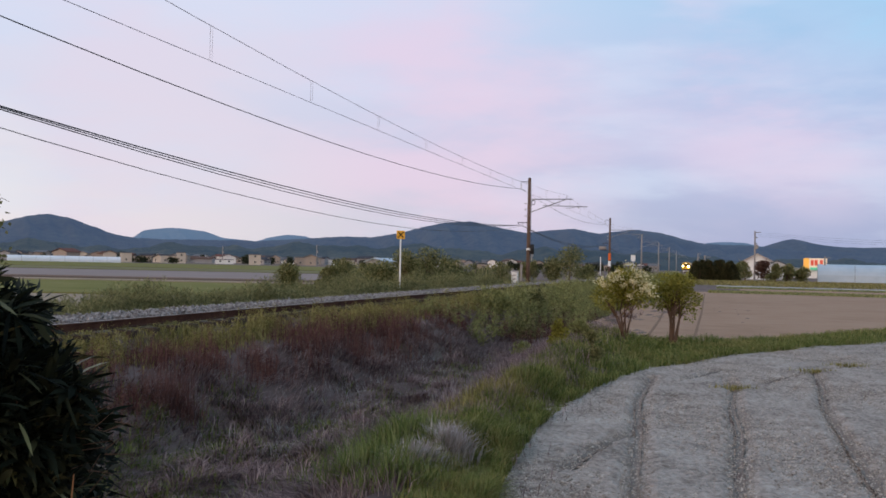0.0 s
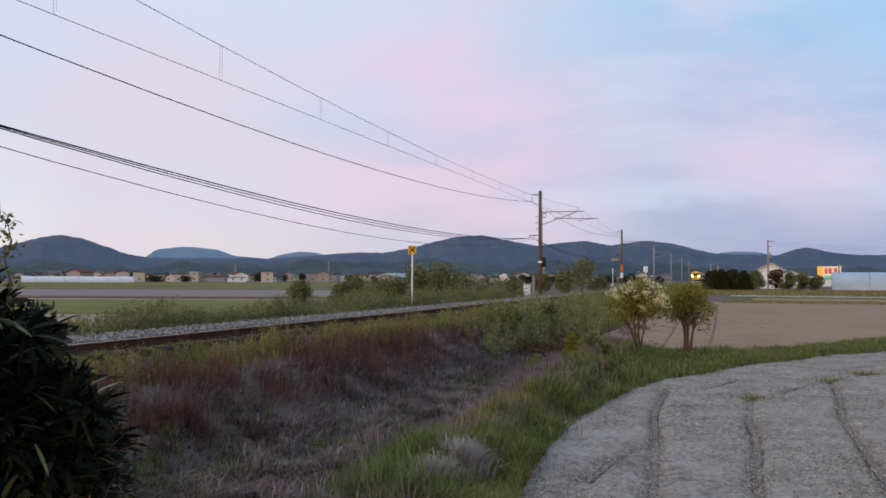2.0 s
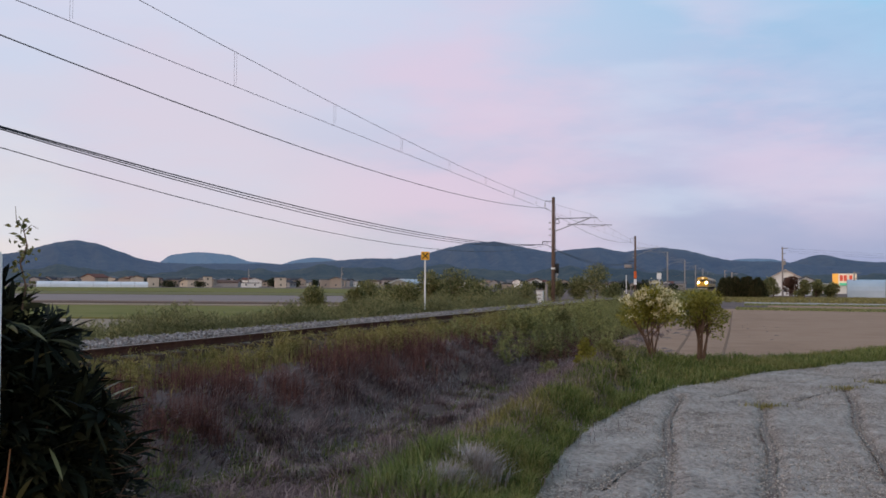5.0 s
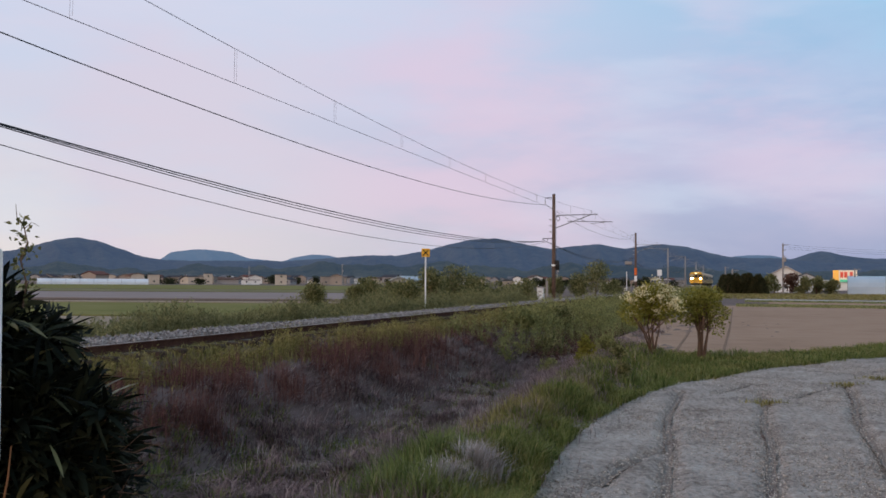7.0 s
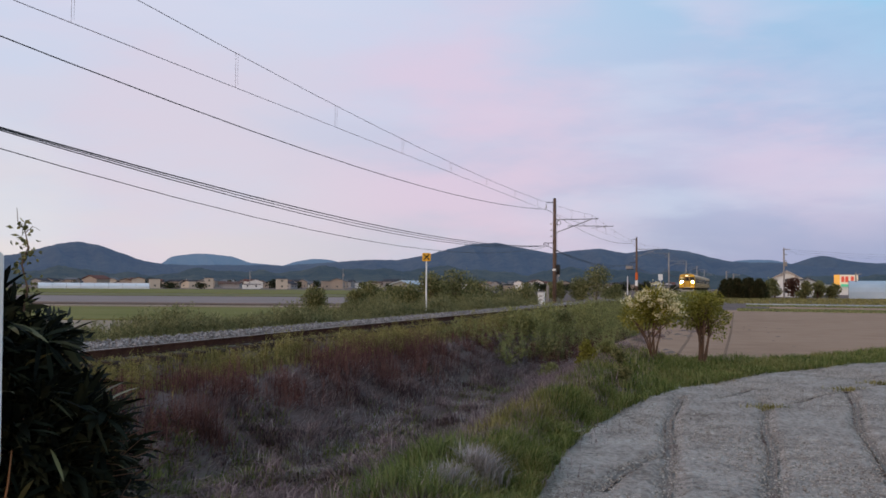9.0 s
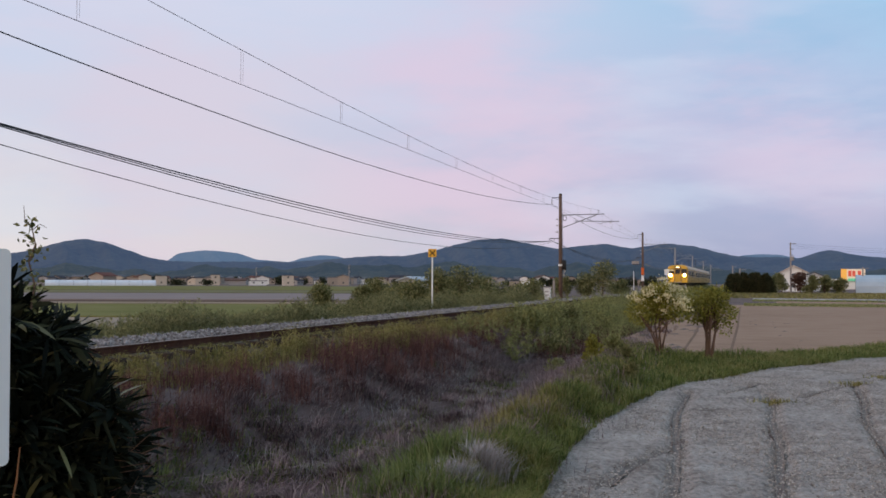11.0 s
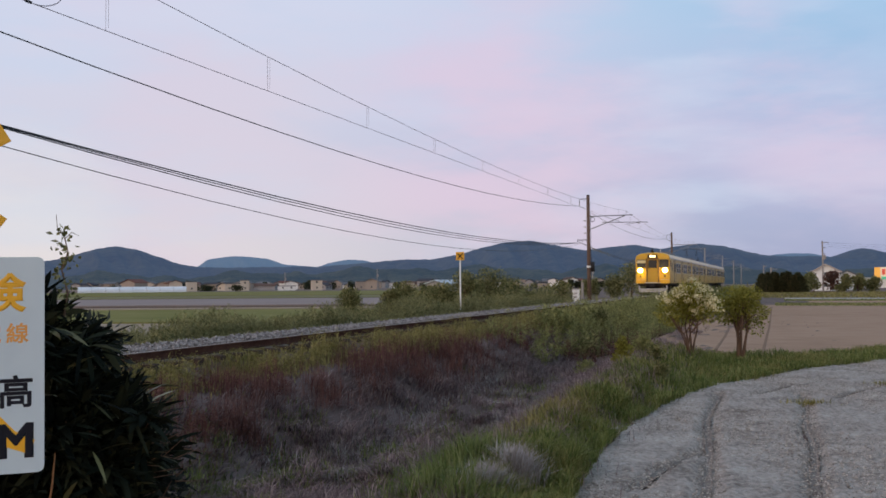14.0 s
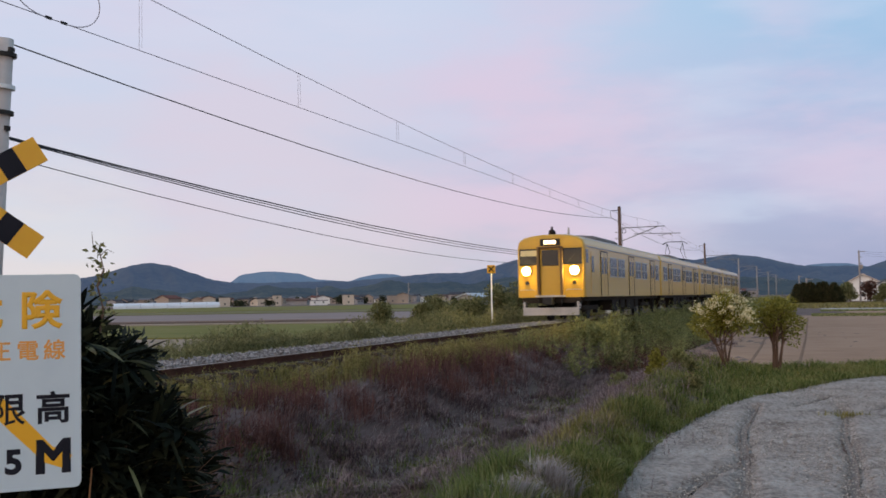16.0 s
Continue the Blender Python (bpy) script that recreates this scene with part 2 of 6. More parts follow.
# ---- mesh tools ----
class Shape:
    """Collects vertices and faces for one mesh."""

    def __init__(self):
        self.v, self.f = [], []

    def face_set(self, v, f):
        k = len(self.v)
        self.v += [tuple(p) for p in v]
        self.f += [tuple(i + k for i in q) for q in f]
        return self

    def box(self, x0, x1, y0, y1, z0, z1, bevel=0.0):
        if not bevel:
            v = [(x, y, z) for z in (z0, z1) for y in (y0, y1) for x in (x0, x1)]
            return self.face_set(v, [(0, 2, 3, 1), (4, 5, 7, 6), (0, 1, 5, 4), (2, 6, 7, 3), (0, 4, 6, 2), (1, 3, 7, 5)])
        bm = bmesh.new()
        bmesh.ops.create_cube(bm, size=1.0)
        for q in bm.verts:
            q.co = Vector(((x0 + x1) / 2 + q.co.x * (x1 - x0), (y0 + y1) / 2 + q.co.y * (y1 - y0), (z0 + z1) / 2 + q.co.z * (z1 - z0)))
        bmesh.ops.bevel(bm, geom=bm.edges[:], offset=bevel, segments=2, affect="EDGES", profile=0.5)
        bm.verts.index_update()
        self.face_set([q.co[:] for q in bm.verts], [[w.index for w in q.verts] for q in bm.faces])
        bm.free()
        return self

    def tube(self, pts, r, n=6, r1=None, caps=True):
        """A round bar along points; r may taper to r1."""
        pts = [Vector(p) for p in pts]
        k, m = len(self.v), len(pts)
        for i, p in enumerate(pts):
            d = (pts[min(i + 1, m - 1)] - pts[max(i - 1, 0)]).normalized()
            a = d.cross(Vector((0, 0, 1)) if abs(d.z) < 0.9 else Vector((1, 0, 0))).normalized()
            b = d.cross(a)
            rr = r if r1 is None else r + (r1 - r) * i / max(1, m - 1)
            for j in range(n):
                t = 2 * math.pi * j / n
                self.v.append(tuple(p + a * (rr * math.cos(t)) + b * (rr * math.sin(t))))
        for i in range(m - 1):
            for j in range(n):
                self.f.append((k + i * n + j, k + i * n + (j + 1) % n, k + (i + 1) * n + (j + 1) % n, k + (i + 1) * n + j))
        if caps:
            self.f.append(tuple(k + j for j in reversed(range(n))))
            self.f.append(tuple(k + (m - 1) * n + j for j in range(n)))
        return self

    def loft(self, rings, close=True, caps=True):
        k, n = len(self.v), len(rings[0])
        for q in rings:
            self.v += [tuple(p) for p in q]
        for i in range(len(rings) - 1):
            for j in range(n if close else n - 1):
                self.f.append((k + i * n + j, k + i * n + (j + 1) % n, k + (i + 1) * n + (j + 1) % n, k + (i + 1) * n + j))
        if caps:
            self.f.append(tuple(k + j for j in reversed(range(n))))
            self.f.append(tuple(k + (len(rings) - 1) * n + j for j in range(n)))
        return self

    def ball(self, c, r, n=10, m=6, sz=1.0):
        rings = []
        for i in range(m + 1):
            t = math.pi * i / m
            rings.append([(c[0] + r * math.sin(t) * math.cos(2 * math.pi * j / n), c[1] + r * math.sin(t) * math.sin(2 * math.pi * j / n), c[2] - sz * r * math.cos(t)) for j in range(n)])
        return self.loft(rings, caps=False)

    def mesh(self, name, mat, smooth=False):
        me = bpy.data.meshes.new(name)
        me.from_pydata(self.v, [], self.f)
        if mat:
            me.materials.append(mat)
        if smooth:
            me.shade_smooth()
        bm = bmesh.new()
        bm.from_mesh(me)
        bmesh.ops.recalc_face_normals(bm, faces=bm.faces)
        bm.to_mesh(me)
        bm.free()
        return me


def part(name, shape, mat, parent=None, label="", smooth=False, at=None):
    ob = new(name, shape.mesh(name, mat, smooth) if isinstance(shape, Shape) else shape)
    if parent:
        ob.parent = parent
    if at is not None:
        ob.matrix_basis = at
    return tagged(ob, label)


def thing(name, label, category, group="", kind="", at=None):
    ob = new(name)
    if at is not None:
        ob.matrix_basis = at
    return tagged(ob, label, category, group, kind)


def big_mesh(name, verts, faces, mat, smooth=False):
    """A mesh from arrays, all faces of one size."""
    me = bpy.data.meshes.new(name)
    verts, faces = np.asarray(verts, np.float32), np.asarray(faces, np.int32)
    me.vertices.add(len(verts))
    me.vertices.foreach_set("co", verts.ravel())
    k = faces.shape[1]
    me.loops.add(faces.size)
    me.loops.foreach_set("vertex_index", faces.ravel())
    me.polygons.add(len(faces))
    me.polygons.foreach_set("loop_start", np.arange(0, faces.size, k, dtype=np.int32))
    me.materials.append(mat)
    me.update(calc_edges=True)
    if smooth:
        me.shade_smooth()
    return me


# ---- the line of the railway ----
# Local frame of the track: x across (to the right), y along (away), z over the rail heads.
TURN = -17.85
TRACK = pose(0, 0, 0, 0, 0, TURN)
CENTRE = -10.2
GAUGE = 1.067
UX, UY = math.sin(radians(-TURN)), math.cos(radians(-TURN))


def to_track(x, y):
    return x * UY - y * UX, x * UX + y * UY


def to_world(o, s):
    return o * UY + s * UX, -o * UX + s * UY


def polar(az, r):
    return r * math.sin(radians(az)), r * math.cos(radians(az))


def sstep(a, b, x):
    t = np.clip((x - a) / (b - a), 0, 1)
    return t * t * (3 - 2 * t)


FIELD_Z = -1.2
# the near tilled field: its edge curves away to the right
FIELD_EDGE = [(-0.3, 2.0), (0.2, 6.0), (0.9, 9.7), (1.23, 11.1), (1.68, 12.8), (2.45, 15.1), (3.32, 17.25), (4.26, 19.1), (5.23, 20.7), (7.23, 23.05), (9.49, 25.36), (11.89, 27.34), (13.66, 28.7), (19.0, 32.0), (30.0, 38.0)]


def edge_x(y):
    return np.interp(y, [p[1] for p in FIELD_EDGE], [p[0] for p in FIELD_EDGE])


def ground_z(o, s):
    """Height of the ground over the rail heads, in the track's frame."""
    o, s = np.asarray(o, float), np.asarray(s, float)
    plain = np.full(np.broadcast(o, s).shape, FIELD_Z - 0.06)
    # the bank by the field drifts towards the field close to the eye
    drift = np.where(o > -5.3, np.maximum(-5.3, o - 0.9 * (1 - sstep(8, 24, s))), o)
    bank = np.interp(drift, [-16.5, -13.6, -12.6, -8.6, -8.0, -6.6, -5.9, -5.2, -4.1, -3.4, -2.8, -2.0, -1.4], [0, 0.62, 0.74, 0.74, 0.60, -0.20, -0.36, -0.32, 0.16, 0.34, 0.30, 0.08, 0.0])
    bank = np.where(o > -4.9, np.minimum(bank, bank * (1 - sstep(27, 33, s))), bank)
    near = 1 - 0.8 * sstep(45, 75, s) * (o > -6.6) * (o < -1)
    z = plain + bank * np.where(bank < 0, near, 1)
    # lumps of old growth on the slope and the ditch bank
    lumpy = sstep(-8.6, -7.6, o) * (1 - sstep(-2.6, -2.0, o)) * (s > 3) * (s < 60)
    z = z + lumpy * (0.085 * np.sin(2.3 * s + 1.9 * o) * np.sin(2.9 * o - 1.1 * s) + 0.06 * np.sin(5.1 * s - 2.7 * o) * np.sin(4.3 * o + 2.0 * s) + 0.04 * np.sin(7.7 * s + 5.9 * o + 1.0) * np.sin(8.9 * o - 3.1 * s))
    # below the tilled field
    wx, wy = to_world(o, s)
    rim = FIELD_Z - 0.10 + 0.5 * np.maximum(0, edge_x(wy) - 0.1 - wx)
    z = np.where((wy > 2) & (wy < 38) & (wx < 60), np.minimum(z, rim), z)
    # the crossing's road and its shoulder, under and behind the eye
    road = 1 - sstep(3.0, 8.5, s + 0.25 * np.abs(o + 2))
    z = z + np.clip(-0.45 - z, 0, 9) * road
    return z


# ---- ground ----
def ground_sheet():
    o = np.concatenate([-np.geomspace(4500, 40, 14), np.arange(-34, -17, 2.5), np.arange(-16.5, 2.01, 0.3), np.arange(3, 20, 2.0), np.geomspace(22, 4500, 16)])
    s = np.concatenate([-np.geomspace(4500, 30, 8), np.arange(-20, 0, 4.0), np.arange(0, 60, 0.6), np.arange(60, 130, 4.0), np.geomspace(134, 4600, 26)])
    O, S = np.meshgrid(o, s)
    Z = ground_z(O, S)
    rough = ((O > -16) & (O < 2) & (S > 0) & (S < 60)) * 1.0
    Z = Z + rough * np.random.default_rng(3).normal(0, 0.03, Z.shape)
    n, m = O.shape
    idx = np.arange(n * m).reshape(n, m)
    f = np.stack([idx[:-1, :-1], idx[:-1, 1:], idx[1:, 1:], idx[1:, :-1]], -1).reshape(-1, 4)
    ob = new("ground", big_mesh("ground", np.stack([O, S, Z], -1).reshape(-1, 3), f, MAT["soil"], True))
    ob.matrix_basis = TRACK
    return tagged(ob, "rough grassy soil of the plain and the railway bank", "ground", kind="structure")


ground_sheet()


def patch(name, corners, z, mat, label, category="field"):
    """A flat field or road laid just over the plain; corners in world x, y, in order."""
    sh = Shape()
    k = len(corners)
    sh.face_set([(x, y, z) for x, y in corners] + [(x, y, z - 0.25) for x, y in corners], [tuple(range(k))] + [(i, (i + 1) % k, k + (i + 1) % k, k + i) for i in range(k)])
    return tagged(part(name, sh, mat), label, category, kind="structure")


# pairs of wheel ruts that a tractor left, as world x, y
RUTS = [
    [(1.9, 8.0), (2.43, 10.0), (3.11, 12.96), (3.96, 16.24), (4.9, 19.3)],
    [(2.9, 8.0), (3.58, 10.04), (4.42, 12.61), (5.04, 14.58), (5.89, 17.0), (6.5, 19.2)],
    [(4.4, 8.0), (5.65, 12.0), (6.48, 14.42), (8.0, 18.13), (8.9, 20.5)],
    [(5.3, 18.6), (6.62, 20.5), (11.75, 24.7), (14.0, 26.2)],
    [(6.9, 18.4), (7.62, 19.4), (10.45, 22.0), (13.0, 24.0)],
    [(1.73, 10.3), (2.22, 11.5), (3.02, 12.8)],
]


def near_field():
    rng = np.random.default_rng(5)
    xs = np.concatenate([np.arange(0, 12, 0.07), np.arange(12, 30, 0.3)])
    ys = np.concatenate([np.arange(3, 8, 0.3), np.arange(8, 24, 0.07), np.arange(24, 36.05, 0.2)])
    D, Y = np.meshgrid(xs, ys)
    X = edge_x(Y) - 0.6 + D
    Z = FIELD_Z + 0.0 * X
    Z += 0.02 * np.sin(X * 1.3 + Y * 0.4) + rng.normal(0, 0.012, X.shape)
    Z -= 0.12 * (D < 0.02)
    for line in RUTS:
        rx = np.interp(Y, [p[1] for p in line], [p[0] for p in line])
        inside = (Y > line[0][1]) & (Y < line[-1][1])
        Z -= inside * 0.085 * np.exp(-((X - rx - 0.03 * np.sin(Y * 1.1)) / 0.13) ** 2)
        Z += inside * 0.015 * np.exp(-((np.abs(X - rx) - 0.22) / 0.08) ** 2)
    n, m = X.shape
    idx = np.arange(n * m).reshape(n, m)
    f = np.stack([idx[:-1, :-1], idx[:-1, 1:], idx[1:, 1:], idx[1:, :-1]], -1).reshape(-1, 4)
    ob = new("tilled_field", big_mesh("tilled_field", np.stack([X, Y, Z], -1).reshape(-1, 3), f, MAT["tilled"], True))
    return tagged(ob, "dry pale tilled field with curving tractor ruts", "field", kind="structure")


near_field()


def wheel_ruts():
    """The packed darker soil in the bottom of each tractor rut."""
    rng = random.Random(19)
    for line in RUTS:
        ys = np.arange(line[0][1] + 0.1, line[-1][1] - 0.1, 0.25)
        rings = []
        for y in ys:
            x = float(np.interp(y, [p[1] for p in line], [p[0] for p in line])) + 0.03 * math.sin(y * 1.1)
            w = rng.uniform(0.04, 0.065)
            rings.append([(x - w, y, FIELD_Z - 0.028), (x - w * 0.5, y, FIELD_Z - 0.052 + rng.uniform(-0.006, 0.006)), (x + w * 0.5, y, FIELD_Z - 0.052 + rng.uniform(-0.006, 0.006)), (x + w, y, FIELD_Z - 0.028)])
        tagged(part("wheel_rut", Shape().loft(rings, close=False, caps=False), MAT["packed"], smooth=True), "packed darker wheel rut in the tilled field", "track", kind="structure")


wheel_ruts()
patch("brown_field", [(5.2, 32.6), (6.9, 29.6), (8.9, 28.4), (11.3, 30.1), (14.2, 32.6), (16.6, 34.9), (40.0, 54.0), (60.0, 84.0), (42.0, 88.2), (35.6, 95.0), (28.3, 93.5), (20.0, 72.0), (11.6, 52.0), (9.3, 44.0)], FIELD_Z + 0.0, MAT["brown_field"], "bare brown harvested field beyond the bank")
for name, line in (("field_rut", [(8.9, 29.6), (14.5, 47.0), (26.8, 86.0)]), ("field_rut", [(7.6, 30.4), (10.5, 40.0), (13.4, 50.0)])):
    patch(name, [(x - 0.05, y) for x, y in line] + [(x + 0.05, y) for x, y in reversed(line)], FIELD_Z + 0.012, MAT["field_track"], "dark wheel track across the brown field", "track")
patch("far_brown_field", [polar(19.3, 104), polar(42, 106), polar(42, 120), polar(19.3, 118)], FIELD_Z + 0.02, MAT["brown_field"], "second bare brown field beyond a low bank")
patch("farm_track", [polar(18.0, 128), polar(42, 130), polar(42, 142), polar(18.0, 138)], FIELD_Z + 0.05, MAT["concrete"], "pale concrete farm track across the fields", "track")
# strips of the plain on the far side of the line
for name, y0, y1, mat, label, category in (
    ("pale_strip", 42, 56, "pale_field", "pale stubble strip beyond the railway", "field"),
    ("green_strip", 58, 90, "green_field", "mown green field beyond the railway", "field"),
    ("ditch_line", 103, 108, "rut", "dark ditch line between fields", "ditch"),
    ("verge", 93, 97, "pale_field", "pale verge of a field path", "path"),
    ("fallow_field", 112, 168, "asphalt", "grey fallow paddy fields across the plain", "field"),
    ("stubble_field", 178, 215, "olive_field", "dull olive field on the plain", "field"),
    ("olive_field", 230, 395, "green_field", "dull green field before the village", "field"),
):
    patch(name, [(-1.1 * y0, y0), (0.05 * y0, y0), (0.05 * y1, y1), (-1.1 * y1, y1)], FIELD_Z + 0.03, MAT[mat], label, category)


# ---- distant hills ----
def hill_range(name, dist, az0, az1, profile, depth, mat, label, seed, jag=0.02, bumps=0.0):
    """A range of hills: profile gives its crest as azimuth and degrees over the horizon."""
    rng = np.random.default_rng(seed)
    az = np.arange(az0, az1, 0.09)
    el = np.interp(az, [p[0] for p in profile], [p[1] for p in profile])
    el = el + bumps * (np.sin(az * 0.83 + 1.0) + 0.7 * np.sin(az * 1.71 + 2.0) + 0.4 * np.sin(az * 3.3 + 0.5))
    ker = np.hanning(9) / np.hanning(9).sum()
    el = np.convolve(np.pad(el, 4, "edge"), ker, "valid")
    rows = 16
    tree = np.convolve(rng.normal(0, jag, len(az) + 2), [0.3, 0.4, 0.3], "valid")
    verts = []
    for i in range(rows + 1):
        t = i / rows
        r = dist + depth * (t - 1)
        ripple = 1 + 0.10 * np.sin(az * 2.3 + seed + t * 3) * np.sin(math.pi * t) + 0.07 * np.sin(az * 5.1 + t * 7) * np.sin(math.pi * t)
        h = (np.tan(np.radians(el + tree * (t > 0.3))) * dist) * (t ** 0.8) * ripple + rng.normal(0, dist * 0.0004, len(az)) * math.sin(math.pi * t)
        rad = np.radians(az)
        verts.append(np.stack([r * np.sin(rad), r * np.cos(rad), h + (-1.3 if i == 0 else 1.04 * t)], -1))
    V = np.array(verts)
    n, m = V.shape[:2]
    idx = np.arange(n * m).reshape(n, m)
    f = np.stack([idx[:-1, :-1], idx[:-1, 1:], idx[1:, 1:], idx[1:, :-1]], -1).reshape(-1, 4)
    ob = new(name, big_mesh(name, V.reshape(-1, 3), f, mat, False))
    return tagged(ob, label, "hills", kind="structure")


# far hills behind kilometres of dusk air: a plain backdrop, the haze painted in as a faint blue glow
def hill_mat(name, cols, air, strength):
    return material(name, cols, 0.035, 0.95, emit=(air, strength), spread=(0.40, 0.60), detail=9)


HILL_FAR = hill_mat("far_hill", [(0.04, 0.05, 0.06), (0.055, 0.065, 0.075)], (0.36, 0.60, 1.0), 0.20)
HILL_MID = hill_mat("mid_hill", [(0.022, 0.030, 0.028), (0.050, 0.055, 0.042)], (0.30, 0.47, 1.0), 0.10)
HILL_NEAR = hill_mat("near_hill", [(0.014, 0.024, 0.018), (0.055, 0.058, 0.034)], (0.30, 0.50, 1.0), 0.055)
hill_range("backdrop_hills_far", 4600, -24, 32, [(-24, 0.6), (-17.6, 0.9), (-16.89, 1.21), (-16.41, 1.62), (-15.12, 1.81), (-14.31, 1.82), (-12.82, 1.67), (-11.82, 1.31), (-9.8, 1.15), (-9.12, 1.4), (-8.1, 1.59), (-7.07, 1.56), (-6.0, 1.3), (-3, 0.9), (15.5, 1.0), (17.5, 1.6), (18.4, 1.66), (19.5, 1.62), (20.6, 1.4), (21, 1.0), (32, 1.0)], 800, HILL_FAR, "far hills with blue haze painted in", 1, 0.008)
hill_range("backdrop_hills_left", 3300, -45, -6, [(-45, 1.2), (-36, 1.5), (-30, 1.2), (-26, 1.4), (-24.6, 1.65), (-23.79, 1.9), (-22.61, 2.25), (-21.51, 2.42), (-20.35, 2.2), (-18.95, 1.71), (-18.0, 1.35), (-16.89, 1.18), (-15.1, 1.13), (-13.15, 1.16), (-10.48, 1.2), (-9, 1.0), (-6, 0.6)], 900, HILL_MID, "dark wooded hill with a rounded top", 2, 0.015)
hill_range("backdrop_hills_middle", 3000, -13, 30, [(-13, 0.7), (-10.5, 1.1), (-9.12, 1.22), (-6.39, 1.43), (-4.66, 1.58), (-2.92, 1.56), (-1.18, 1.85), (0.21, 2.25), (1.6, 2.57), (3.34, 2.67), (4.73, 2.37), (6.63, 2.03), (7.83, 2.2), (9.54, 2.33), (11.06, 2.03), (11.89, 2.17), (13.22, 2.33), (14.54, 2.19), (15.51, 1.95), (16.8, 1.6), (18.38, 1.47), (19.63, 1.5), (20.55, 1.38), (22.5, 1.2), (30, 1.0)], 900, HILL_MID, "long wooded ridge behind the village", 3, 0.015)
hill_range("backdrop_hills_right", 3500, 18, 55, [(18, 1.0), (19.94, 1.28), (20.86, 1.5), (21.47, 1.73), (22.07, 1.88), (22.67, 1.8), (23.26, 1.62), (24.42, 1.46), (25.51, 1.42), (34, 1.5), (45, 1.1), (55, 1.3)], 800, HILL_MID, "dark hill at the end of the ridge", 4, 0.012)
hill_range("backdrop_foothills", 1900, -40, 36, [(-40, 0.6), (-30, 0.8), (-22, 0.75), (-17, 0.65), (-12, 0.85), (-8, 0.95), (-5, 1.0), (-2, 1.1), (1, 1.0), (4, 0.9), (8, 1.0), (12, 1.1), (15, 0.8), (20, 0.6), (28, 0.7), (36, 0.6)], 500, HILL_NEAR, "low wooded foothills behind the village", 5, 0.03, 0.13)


def hillside_building():
    x, y = polar(-4.5, 2815)
    root = thing("hillside_building", "long white building high on the wooded ridge", "building", at=pose(x, y, 66.5, 0, 0, 4.5))
    part("wall", Shape().box(-11, 11, 0, 9, -3, 4.6), MAT["white_paint"], root)
    part("roof", Shape().box(-11.6, 11.6, -0.6, 9.6, 4.6, 5.3), MAT["grey_paint"], root)


hillside_building()


# ---- railway ----
def railway():
    root = thing("railway_track", "single railway track with rusty rails on pale stone ballast", "railway track", kind="structure", at=TRACK)
    s0, s1 = -30.0, 460.0
    foot = 2.05
    bed = Shape()
    ss = list(np.arange(s0, 90, 1.0)) + list(np.arange(90, s1 + 1, 10.0))
    rng = random.Random(7)
    bed.loft([[(CENTRE - foot, s, -0.62), (CENTRE - 1.08, s, -0.10 + rng.uniform(-0.03, 0.03)), (CENTRE - 0.75, s, -0.04), (CENTRE - 0.62, s, -0.045), (CENTRE - 0.3, s, -0.012 + rng.uniform(-0.02, 0.02)), (CENTRE + 0.3, s, -0.012 + rng.uniform(-0.02, 0.02)), (CENTRE + 0.5, s, -0.10), (CENTRE + 0.66, s, -0.18), (CENTRE + 0.95, s, -0.27 + rng.uniform(-0.02, 0.01)), (CENTRE + 1.4, s, -0.62)] for s in ss], close=False, caps=False)
    edge = Shape().loft([[(CENTRE + 0.60, s, -0.165), (CENTRE + 0.85, s, -0.19 + rng.uniform(-0.02, 0.01)), (CENTRE + 1.1, s, -0.30 + rng.uniform(-0.03, 0.02)), (CENTRE + 1.5, s, -0.60)] for s in ss], close=False, caps=False)
    part("shoulder_soil", edge, MAT["soil"], root, "brown soil packed against the near rail")
    part("ballast_bed", bed, MAT["ballast"], root)
    for side in (-1, 1):
        x = CENTRE + side * (GAUGE / 2 + 0.032)
        web = Shape().loft([[(x - 0.055, s, -0.15), (x - 0.055, s, -0.135), (x - 0.010, s, -0.12), (x - 0.010, s, -0.045), (x - 0.030, s, -0.035), (x - 0.030, s, -0.006), (x + 0.030, s, -0.006), (x + 0.030, s, -0.035), (x + 0.010, s, -0.045), (x + 0.010, s, -0.12), (x + 0.055, s, -0.135), (x + 0.055, s, -0.15)] for s in (s0, 40, 120, s1)])
        rail = part("rail", web, MAT["rust"], root, "rusty steel rail")
        part("rail_head", Shape().box(x - 0.027, x + 0.027, s0, s1, -0.006, 0.0), MAT["railhead"], rail, "worn bright running surface")
    one = Shape().box(-1.05, 1.05, -0.11, 0.11, -0.30, -0.152, 0.012).mesh("sleeper", MAT["sleeper"])
    s = 4.0
    while s < 130:
        ob = part("sleeper", one, None, root)
        ob.matrix_basis = pose(CENTRE, s, 0)
        s += 0.62
    return root


railway()


# ---- overhead line ----
POLE_X = -12.9
POLE_S = [66.0, 120.0, 174.0, 228.0, 282.0, 336.0]


def insulator(parent, p, q, r=0.045, n=4):
    p, q = Vector(p), Vector(q)
    sh = Shape().tube([p, q], 0.016, 6)
    for i in range(n):
        c = p.lerp(q, (i + 0.7) / (n + 0.4))
        d = (q - p).normalized() * 0.012
        sh.tube([c - d, c + d], r, 8)
    return part("insulator", sh, MAT["insulator"], parent)


